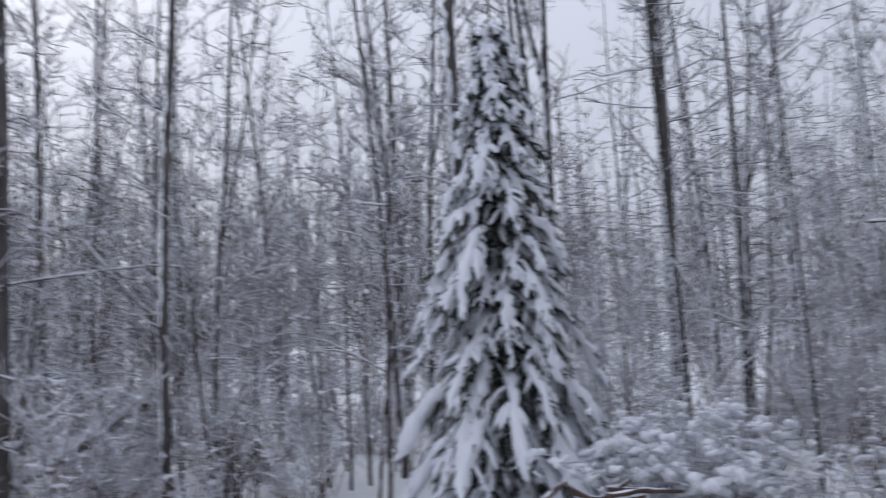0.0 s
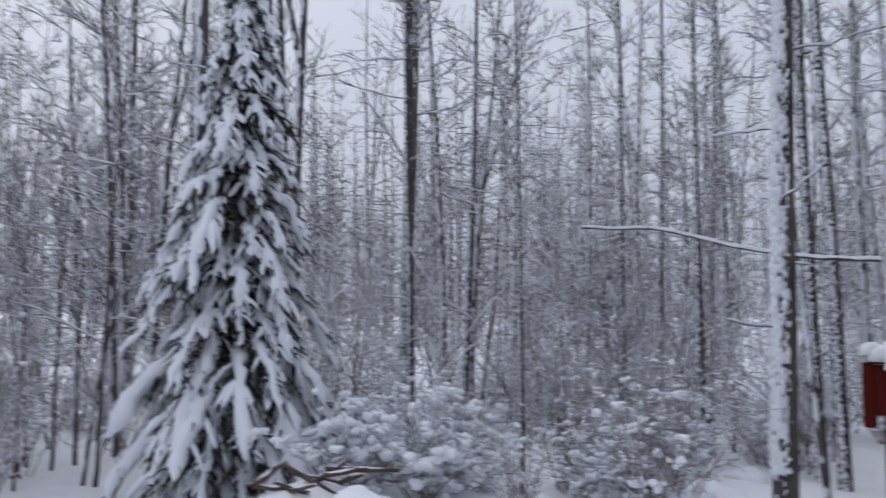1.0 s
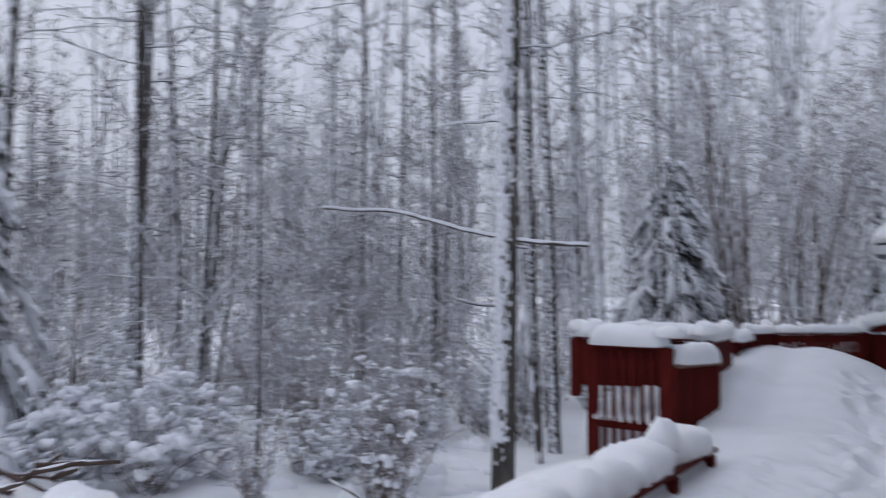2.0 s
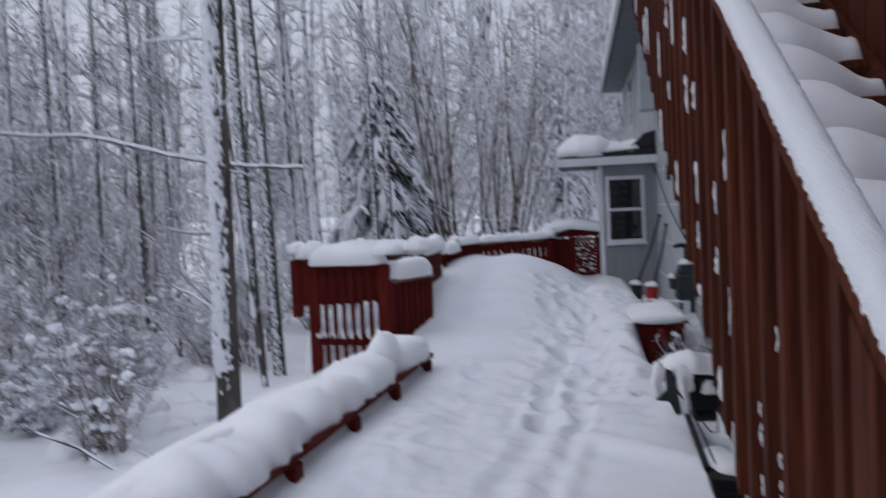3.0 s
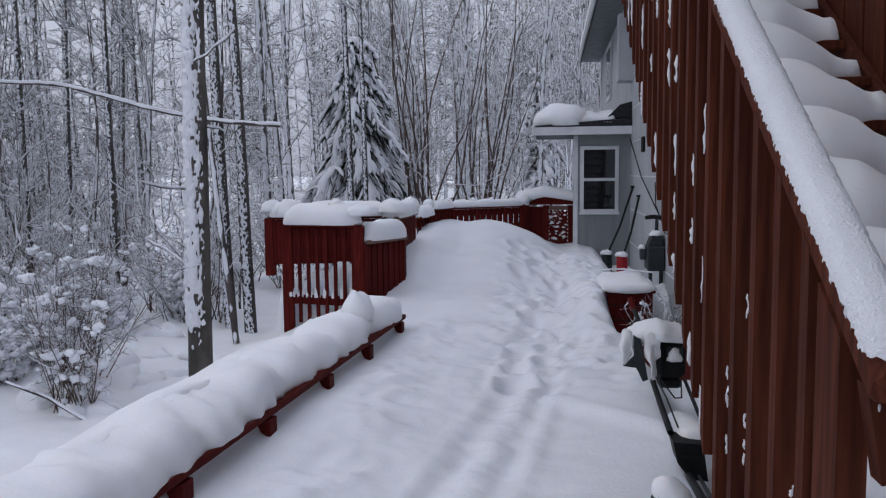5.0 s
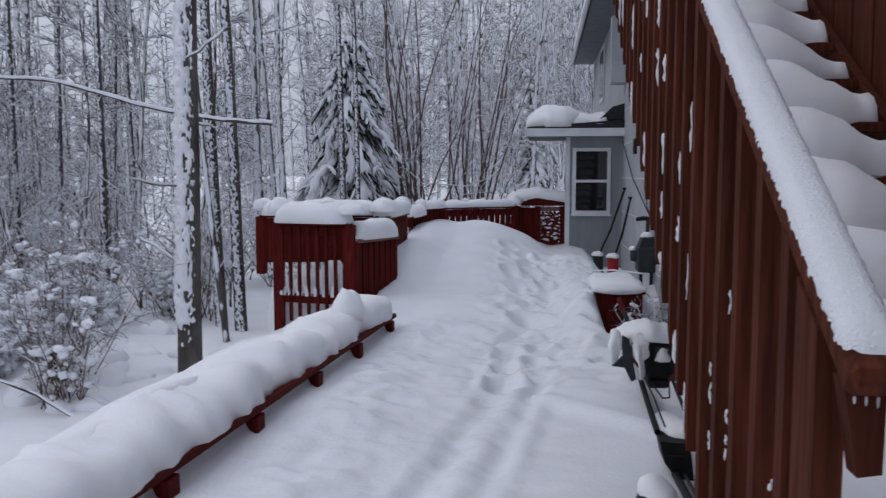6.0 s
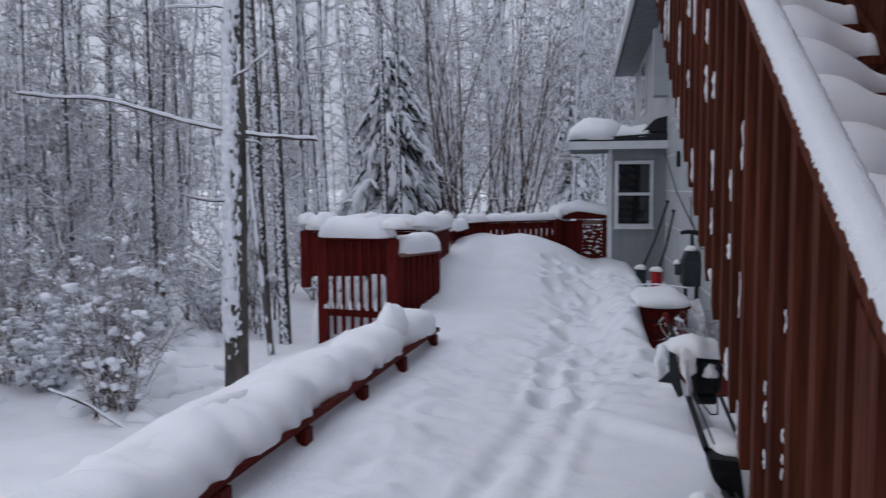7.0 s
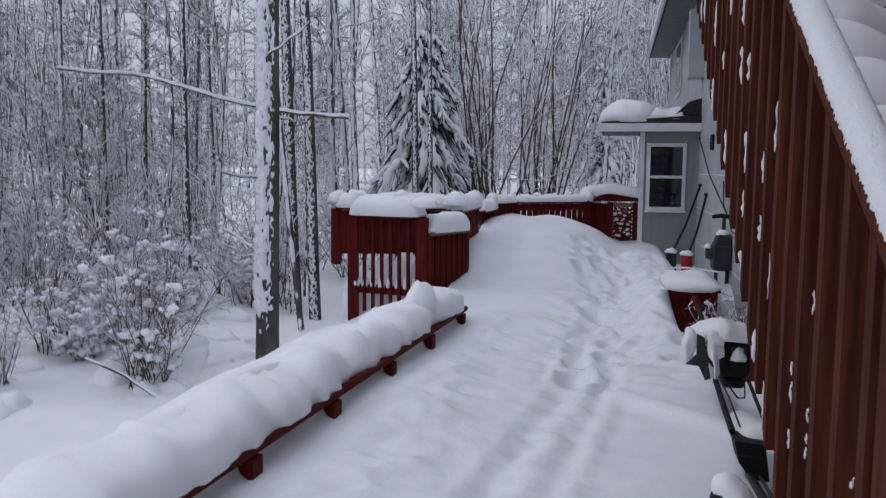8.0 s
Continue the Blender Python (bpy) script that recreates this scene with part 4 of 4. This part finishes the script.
def shrub(seed, height, spread, stems=14, twigs=7, clumps=0, dust=1.0, snow_size=1.0):
    """Many thin stems from one root, with ragged tufts of snow among the twigs."""
    rnd = random.Random(seed)
    br, sn = Tubes(), Tubes()
    spots = []
    for _ in range(stems):
        a = rnd.uniform(0, 2 * math.pi)
        d = Vector((math.cos(a) * spread, math.sin(a) * spread, rnd.uniform(0.7, 1.3)))
        L = height * rnd.uniform(0.5, 1.15)
        p = Vector((rnd.uniform(-0.15, 0.15), rnd.uniform(-0.15, 0.15), -0.1))
        line = bend_line(p, d, L, 6, 0.22, rnd, 0.02)
        br.add(line, taper(0.0022 + 0.0028 * height, 0.002, 6), 4)
        snow_on(sn, line[2:], 0.004, 0.007 * dust, rnd, 3)
        for _ in range(twigs):
            j = rnd.randint(1, 5)
            q = line[j].lerp(line[j + 1], rnd.random())
            dd = Vector((rnd.uniform(-1, 1), rnd.uniform(-1, 1), rnd.uniform(-0.1, 1.2)))
            tw = bend_line(q, dd, L * rnd.uniform(0.12, 0.35), 3, 0.4, rnd, 0.0)
            br.add(tw, taper(0.0028, 0.0012, 3), 3)
            spots.append(tw[2])
            if rnd.random() < 0.6 * dust:
                snow_on(sn, tw, 0.003, rnd.uniform(0.005, 0.012) * dust, rnd, 3)
            for _ in range(2):
                q = tw[rnd.randint(1, 3)]
                e = Vector((rnd.uniform(-1, 1), rnd.uniform(-1, 1), rnd.uniform(-0.4, 1)))
                br.add([q, q + e * rnd.uniform(0.04, 0.12)], [0.002, 0.0012], 3)
    for _ in range(clumps):
        c = spots[rnd.randrange(len(spots))]
        s = rnd.uniform(0.025, 0.075) * snow_size
        for _ in range(rnd.randint(1, 4)):
            tuft(sn, c + Vector((rnd.uniform(-1, 1), rnd.uniform(-1, 1), rnd.uniform(-0.5, 0.6))) * s, s * rnd.uniform(0.5, 1.0), rnd, 6)
    return (None, br.mesh("crown", SHRUBTWIG), sn.mesh("snow_load", SNOW_TREE))


def plant(name, meshes, at, turn, size, label, category, group=""):
    e = empty(name, at, label, category, group)
    e.rotation_euler = (0, 0, turn)
    e.scale = (size, size, size)
    for n, me in zip(("trunk", "crown", "snow_load"), meshes):
        if me:
            ob = new(n, me)
            ob.parent = e
            if n != "trunk":
                tagged(ob, kind="stuff")
    return e


def spruce(name, at, seed, height, width, label, whorls=14, boughs=8, load=1.0, fat=1.0, pads=(2, 3, 4)):
    """Drooping boughs, each with its hanging needles and a lobe of snow on top."""
    rnd = random.Random(seed)
    e = empty(name, at, label, "spruce", "spruces")
    base = Vector(at)
    def put(nm, tubes, mat, parent, sm=True, text=""):
        ob = new(nm, tubes.mesh(nm, mat, sm))
        ob.parent = parent
        return tagged(ob, text) if text else ob
    trunk = Tubes()
    trunk.add([Vector((0, 0, -0.3)), Vector((0, 0, height * 0.5)), Vector((0.03, 0, height))], [0.05 + 0.010 * height, 0.045, 0.010], 8)
    put("trunk", trunk, BARK, e)
    for w in range(whorls):
        h = 0.04 + 0.93 * (w / whorls)
        z = height * h
        R = width / 2 * (1 - h) ** 0.75 * rnd.uniform(0.85, 1.12) + 0.08
        nb = max(4, int(boughs * (1 - 0.4 * h)))
        off = rnd.uniform(0, 6.3)
        for i in range(nb):
            a = off + 2 * math.pi * (i + rnd.uniform(-0.3, 0.3)) / nb
            L = R * rnd.uniform(0.5, 1.12)
            zz = z + rnd.uniform(-0.12, 0.12) * height / whorls * 2
            droop = rnd.uniform(0.7, 1.3)
            n = 6
            pts = []
            for k in range(n + 1):
                s = k / n
                aa = a + 0.2 * s * (rnd.random() - 0.5)
                pts.append(Vector((math.cos(aa) * L * s ** 0.85, math.sin(aa) * L * s ** 0.85, zz + 0.12 * L * s - droop * L * s ** 2.2)))
            nd, sn = Tubes(), Tubes()
            nd.add(pts, [0.024 * (1 - 0.6 * k / n) for k in range(n + 1)], 4)
            laden = rnd.random() < load
            for k in range(1, n + 1):
                for sd in (-1, 1):
                    for _ in range(5):
                        l2 = (0.09 + L * 0.27) * (1 - 0.4 * k / n) * rnd.uniform(0.4, 1.2)
                        b = a + sd * rnd.uniform(0.3, 1.3)
                        dv = Vector((math.cos(b), math.sin(b), rnd.uniform(-1.4, -0.1)))
                        q = pts[k - 1].lerp(pts[k], rnd.random())
                        mid, tip = q + dv * l2 * 0.5, q + dv * l2 + Vector((0, 0, -0.2 * l2))
                        nd.add([q, mid, tip], [0.010, 0.013, 0.003], 3)
                        if laden and rnd.random() < 0.05 * sum(pads) / len(pads):
                            # fingers of snow hanging along the side sprays
                            w = fat * rnd.uniform(0.018, 0.046)
                            up = Vector((0, 0, w * 0.7))
                            sn.add([q + up, q.lerp(mid, 0.6) + up, mid + up, mid.lerp(tip, 0.7) + up * 0.6, tip],
                                   [w * 0.2, w * rnd.uniform(0.8, 1.1), w * rnd.uniform(0.8, 1.3), w * rnd.uniform(0.6, 1.0), w * 0.1], 6, 0.8)
            bough = put("bough", nd, NEEDLE, e, False)
            if laden:
                # lumpy snow along the back of the bough, hanging over its tip
                r = fat * (0.028 + 0.044 * L) * rnd.uniform(0.7, 1.3)
                s0 = rnd.uniform(0.15, 0.4)
                m = 10
                line, rad = [], []
                for k in range(m + 1):
                    s = s0 + (1.05 - s0) * k / m
                    line.append(Vector((math.cos(a) * L * s ** 0.85, math.sin(a) * L * s ** 0.85, zz + 0.12 * L * s - droop * L * s ** 2.2 + r * 0.6)) + Vector((rnd.uniform(-1, 1), rnd.uniform(-1, 1), rnd.uniform(-0.6, 0.6))) * r * 0.45)
                    rad.append(r * rnd.uniform(0.6, 1.35) * (0.12 if k in (0, m) else 1.0))
                sn.add(line, rad, 7, 0.85)
            if sn.v:
                put("snow_pad", sn, SNOW_TREE, bough)
    return e


# the birch at the deck's edge
def gz(x, y):
    return (x, y, ground_z(x, y))


def birch_by_deck(at):
    """Its lower limbs are parts of their own."""
    e = plant("birch", bare_tree(101, 13, 0.112, 0.45, 26, 2.0, 8, 0.016, bark=BARK, lean=0.02, shell=(-1.86 - 0.4, 0.80, 0.38, 3)), at, 0.4, 1.0,
              "birch trunk plastered with wind-blown snow on one side", "tree")
    rnd = random.Random(77)
    for h, a in ((1.0, 2.0), (1.7, 4.0), (2.2, 1.0), (2.7, 5.2), (3.3, 3.0), (3.9, 0.3), (4.4, 2.4)):
        t = Tubes()
        line = bend_line(Vector((0, 0, h)), Vector((math.cos(a), math.sin(a), 0.35)), rnd.uniform(0.3, 0.9), 5, 0.2, rnd, -0.05)
        t.add(line, taper(0.010, 0.003, 5), 5)
        ob = new("limb", t.mesh("limb", TWIG))
        ob.parent = e
        t = Tubes()
        snow_on(t, line, 0.010, 0.012, rnd, 5)
        sn = new("snow_strip", t.mesh("snow_strip", SNOW_TREE))
        sn.parent = ob
    return e


birch_by_deck(gz(-2.95, 6.42))
spruce("snowy_spruce", gz(-8.0, 4.42), 7, 5.9, 2.5, "young dark green spruce with drooping snow-laden boughs", 23, 9, 1.0, 0.92, (3, 4, 5))
spruce("snowy_spruce", gz(-2.98, 12.5), 8, 4.1, 2.5, "mid-sized spruce bowed under snow behind the deck", 17, 9, 1.0, 0.95, (5, 6))
spruce("snowy_spruce", gz(-0.45, 24), 9, 4.9, 1.9, "slender distant spruce covered with snow", 14, 7, 1.0, 1.3, (3, 4, 5))

plant("dry_plant", shrub(350, 0.42, 0.5, 16, 7, 26, 0.6, 0.4), (0.80, 6.35, 0.10), 0.3, 1.0, "withered pot plant with snow on its stalks", "plant")
pole = Tubes()
pole.add([Vector(p) for p in ((0.42, 7.35, 0.545), (0.60, 7.32, 0.555), (0.86, 7.30, 0.53))], [0.006, 0.008, 0.007], 6)
tagged(part("stick", pole.mesh("stick", SNOW_TREE), SNOW_TREE), "thin snow-coated stick lying on the box", "stick")

TREES = [bare_tree(200 + i, 11 + 1.1 * i, 0.050 + 0.007 * i, 0.14, 40, 1.9, 8, 0.035, i % 3 == 0) for i in range(8)]
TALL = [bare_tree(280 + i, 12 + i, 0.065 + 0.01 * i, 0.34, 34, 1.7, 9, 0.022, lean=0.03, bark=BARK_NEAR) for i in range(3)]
SAPLINGS = [bare_tree(240 + i, 4.0 + 0.7 * i, 0.020 + 0.003 * i, 0.04, 24, 1.1, 6, 0.07, i % 2 == 0, bark=TWIG, lean=0.25, tufts=40) for i in range(5)]
SHRUBS = [shrub(300 + i, 1.3 + 0.3 * i, 0.45, 14, 9, 30, 1.0, 0.7) for i in range(5)]
SNOWY = [shrub(320 + i, 1.15 + 0.15 * i, 0.55, 20, 9, 170, 1.0, 1.2) for i in range(3)] + [shrub(330 + i, 1.45 + 0.15 * i, 0.34, 26, 11, 90, 0.5, 0.85) for i in range(2)]
ALDER = shrub(340, 7.5, 0.16, 13, 14)

# stems that stand close to the deck
for k, x, y, turn, size in ((1, -3.38, 8.75, 0.3, 1.0), (2, -3.75, 9.1, 2.0, 0.95), (0, -2.72, 10.9, 1.2, 0.85), (0, -2.53, 10.95, 3.4, 0.75), (0, -5.3, 9.3, 4.0, 0.8),
                            (0, -7.2, 10.4, 1.0, 0.9), (2, -8.3, 13.1, 0.5, 0.9), (1, -7.6, 13.6, 3.3, 0.9), (2, -8.0, 15.3, 2.2, 0.9), (2, -8.7, 7.35, 5.0, 1.1), (0, -6.1, 6.9, 1.5, 0.6), (1, -7.6, 6.6, 1.1, 0.8), (0, -9.6, 5.9, 3.1, 1.0), (2, -9.8, 9.6, 0.1, 0.9)):
    plant("bare_tree", TALL[k], gz(x, y), turn, size, "slender forest birch with a clean snow-plastered stem", "tree", "forest trees")
plant("alder", ALDER, gz(-2.1, 14.0), 0.5, 1.0, "many-stemmed leafless alder fanning up dark and snowy", "tree")
plant("alder", ALDER, gz(-1.35, 15.6), 2.2, 0.95, "many-stemmed leafless alder fanning up dark and snowy", "tree")


def leaning_stem(name, pts, r0, r1, label, snow=0.02):
    e = empty(name, tuple(pts[0]), label, "branch")
    line = [Vector(p) for p in pts]
    full = []
    for a, b in zip(line, line[1:]):
        full += [a.lerp(b, k / 6) + Vector((0, 0, 0.02 * noise.noise(a.lerp(b, k / 6) * 2.0))) for k in range(6)]
    full.append(line[-1])
    n = len(full) - 1
    t, s = Tubes(), Tubes()
    t.add(full, taper(r0, r1, n), 7)
    w = random.Random(len(full))
    s.add([p + Vector((0, 0, r0 * 0.6 + snow * 0.6)) for p in full], [snow * w.uniform(0.75, 1.2) for _ in full], 7, 0.9)
    part("wood", t.mesh("wood", TWIG), TWIG, e)
    part("snow_strip", s.mesh("snow_strip", SNOW_TREE), SNOW_TREE, e, "strip of snow along the top")
    return e


leaning_stem("fallen_branch", [(-6.4, 8.4, 2.5), (-5.1, 8.2, 2.38), (-4.3, 8.15, 2.15), (-3.45, 8.25, 1.97), (-2.82, 8.3, 1.93)], 0.014, 0.024, "long snow-topped branch caught across the trunks", 0.016)
leaning_stem("leaning_stem", [(-3.3, 8.1, ground_z(-3.3, 8.1)), (-3.55, 8.3, 1.2), (-3.75, 8.5, 2.6), (-4.0, 8.8, 4.6)], 0.035, 0.02, "dark leaning stem beside the birch", 0.012)
leaning_stem("fallen_log", [(-13.2, -1.3, ground_z(-13.2, -1.3) - 0.05), (-12.5, -0.33, -0.12), (-11.83, 0.98, 0.72)], 0.07, 0.06, "leaning fallen log with snow along its top", 0.075)
leaning_stem("fallen_log", [(-8.9, 5.9, 0.10), (-8.46, 6.2, 0.13), (-7.9, 6.6, 0.16)], 0.02, 0.02, "short snow-topped pole lying in the brush", 0.02)

# snowy shrubs near the deck
for k, x, y, turn, size in ((3, -3.72, 5.8, 0.2, 0.95), (4, -4.1, 6.5, 1.0, 0.95), (0, -4.75, 6.5, 2.0, 0.6), (4, -5.2, 6.6, 4.0, 0.8), (3, -4.7, 5.3, 3.0, 0.6), (2, -5.75, 5.2, 2.0, 1.0), (0, -6.3, 4.75, 3.0, 1.0), (1, -5.1, 7.75, 0.7, 0.9), (2, -5.6, 8.2, 4.0, 0.85),
                            (1, -6.0, 5.8, 5.2, 0.95), (0, -4.9, 7.2, 2.2, 0.75), (2, -6.9, 5.5, 1.3, 0.9), (0, -6.7, 6.3, 0.4, 1.0), (1, -4.9, 8.6, 3.6, 0.8), (2, -4.6, 9.6, 5.0, 0.9)):
    plant("snowy_shrub", SNOWY[k], gz(x, y), turn, size, "red-brown twiggy shrub loaded with tufts of snow", "shrub", "snowy shrubs")


# brush heap and the covered cart beside the deck
def brush_heap():
    e = empty("brush_heap", gz(-5.75, 3.95), "heap of broken brown branches under snow", "brush")
    w = random.Random(3)
    for i in range(16):
        c = Vector((-5.75 + w.uniform(-0.3, 0.3), 3.95 + w.uniform(-0.35, 0.35), ground_z(-5.75, 3.95) + w.uniform(0.1, 0.5)))
        d = Vector((w.uniform(-1, 1), w.uniform(-1, 1), w.uniform(-0.15, 0.35))).normalized() * w.uniform(0.15, 0.36)
        t = Tubes()
        t.add([c - d, c, c + d], [0.022, 0.026, 0.014], 6)
        part("stick", t.mesh("stick", SHRUBTWIG), SHRUBTWIG, e)
    part("snow_cap", mound(-5.8, 3.9, ground_z(-5.75, 3.95) - 0.05, 0.5, 0.5, 0.42, seed=6), SNOW, e, smooth=True)
    return e


brush_heap()


def covered_cart():
    x, y = -4.64, 3.58
    z = ground_z(x, y) - 0.03
    e = empty("garden_cart", (x, y, z), "yellow rimmed garden cart buried under snow", "cart")
    tub = prism([(x - 0.36, z), (x + 0.36, z), (x + 0.44, z + 0.32), (x - 0.44, z + 0.32)], "y", y - 0.3, y + 0.3)
    part("tub", tub, YELLOW, e)
    part("rim", beam((x + 0.44, y - 0.3, z + 0.33), (x + 0.44, y + 0.32, z + 0.33), 0.05, 0.03), YELLOW, e)
    part("rim", beam((x - 0.45, y - 0.3, z + 0.33), (x + 0.44, y - 0.3, z + 0.33), 0.05, 0.03), YELLOW, e)
    part("snow_cap", mound(x - 0.06, y + 0.05, z + 0.27, 0.34, 0.27, 0.24, 0.22, seed=8), SNOW, e, "thick snow mound", smooth=True)
    return e


covered_cart()

# forest
rnd = random.Random(5)
placed = [(-2.95, 6.4), (-8.0, 4.42), (-2.98, 12.5), (-3.6, 12.2), (-3.4, 11.4), (-8.0, 3.4), (-7.4, 3.9)]


def free(x, y, gap):
    if x > -2.3 and y < 15.0:
        return False
    if x > -0.2 and y < 20:
        return False
    if -4.0 < x < -2.0 and y < 14.5:
        return False
    # clear line towards the young spruce and the deck-side shrubs
    if x > -7.6 and y < 9.2 and x + y > -7.0:
        return False
    return all((x - a) ** 2 + (y - b) ** 2 > gap * gap for a, b in placed)


def scatter(name, meshes, total, lo, hi, power, gap, s0, s1, label, category, group, az0=-20, az1=106):
    count = 0
    while count < total:
        az = radians(rnd.uniform(az0, az1))
        d = lo + (hi - lo) * rnd.random() ** power
        x, y = -math.sin(az) * d, math.cos(az) * d
        if not free(x, y, gap):
            continue
        # a thinner stand where the sky shows through
        if gap > 0.6 and 14 < math.degrees(az) < 36 and d > 15 and rnd.random() < 0.3:
            continue
        if gap > 0.6:
            placed.append((x, y))
        count += 1
        plant(name, meshes[rnd.randrange(len(meshes))], gz(x, y), rnd.uniform(0, 6.3), rnd.uniform(s0, s1), label, category, group)


scatter("bare_tree", TREES, 108, 10.5, 46, 1.0, 0.9, 0.75, 1.2, "leafless forest birch with snow along every branch", "tree", "forest trees")
scatter("bare_tree", TREES, 30, 16, 40, 0.9, 0.8, 0.8, 1.15, "leafless forest birch with snow along every branch", "tree", "forest trees", -12, 18)
scatter("sapling", SAPLINGS, 150, 10.0, 34, 1.0, 0.5, 0.7, 1.25, "thin leafless sapling with snow on its twigs", "sapling", "saplings")
scatter("shrub", SHRUBS, 76, 9.5, 26, 1.0, 0.4, 0.7, 1.3, "leafless undergrowth shrub dusted with snow", "shrub", "undergrowth")


scatter("shrub", SHRUBS, 60, 9.0, 17, 1.0, 0.3, 0.7, 1.2, "leafless undergrowth shrub dusted with snow", "shrub", "undergrowth", 25, 106)
scatter("sapling", SAPLINGS, 26, 9.5, 16, 1.0, 0.5, 0.7, 1.1, "thin leafless sapling with snow on its twigs", "sapling", "saplings", 62, 104)
leaning_stem("fallen_branch", [(-4.02, 5.45, ground_z(-4.02, 5.45) + 0.28), (-3.72, 5.5, ground_z(-3.72, 5.5) + 0.16), (-3.42, 5.52, ground_z(-3.42, 5.52) - 0.02)], 0.012, 0.018, "dark broken branch sticking out of the snow", 0.004)
for i in range(26):
    x, y = rnd.uniform(-5.2, -2.9), rnd.uniform(4.6, 8.6)
    if (x + 2.95) ** 2 + (y - 6.4) ** 2 > 0.2:
        h = part("snow_hump", mound(x, y, ground_z(x, y) - 0.05, rnd.uniform(0.1, 0.25), rnd.uniform(0.1, 0.22), rnd.uniform(0.08, 0.2), 0.25, i), SNOW, smooth=True)
        tagged(h, "low hump of fresh snow over buried brush", "snow", "snow humps")


scatter("shrub", SHRUBS, 26, 9.0, 24, 1.0, 0.3, 0.7, 1.2, "leafless undergrowth shrub dusted with snow", "shrub", "undergrowth", 8, 42)
scatter("sapling", SAPLINGS, 12, 9.5, 22, 1.0, 0.4, 0.6, 1.0, "thin leafless sapling with snow on its twigs", "sapling", "saplings", 8, 42)


# distant woods, joined
def far_woods():
    t, c = Tubes(), Tubes()
    w = random.Random(21)
    for i in range(620):
        az = radians(w.uniform(-22, 108))
        d = w.uniform(38, 85)
        if 14 < math.degrees(az) < 36 and w.random() < 0.3:
            continue
        x, y = -math.sin(az) * d, math.cos(az) * d
        z = ground_z(x, y)
        H = w.uniform(9, 17)
        lx, ly = w.uniform(-0.6, 0.6), w.uniform(-0.6, 0.6)
        t.add([Vector((x, y, z - 0.3)), Vector((x + lx * 0.5, y + ly * 0.5, z + H * 0.5)), Vector((x + lx, y + ly, z + H))], [w.uniform(0.07, 0.13), 0.06, 0.015], 4)
        for _ in range(64):
            h = w.random() ** 0.9
            a = w.uniform(0, 6.3)
            p = Vector((x + lx * h, y + ly * h, z + H * h))
            L = (2.0 - 1.2 * h) * w.uniform(0.5, 1.2)
            c.add([p, p + Vector((math.cos(a) * L, math.sin(a) * L, L * w.uniform(-0.2, 0.9)))], [0.03, 0.014], 3)
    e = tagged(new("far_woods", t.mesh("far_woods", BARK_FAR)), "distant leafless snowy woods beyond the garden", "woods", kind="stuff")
    ob = new("crown", c.mesh("crown", TWIG))
    ob.parent = e
    tagged(ob, kind="stuff")


far_woods()
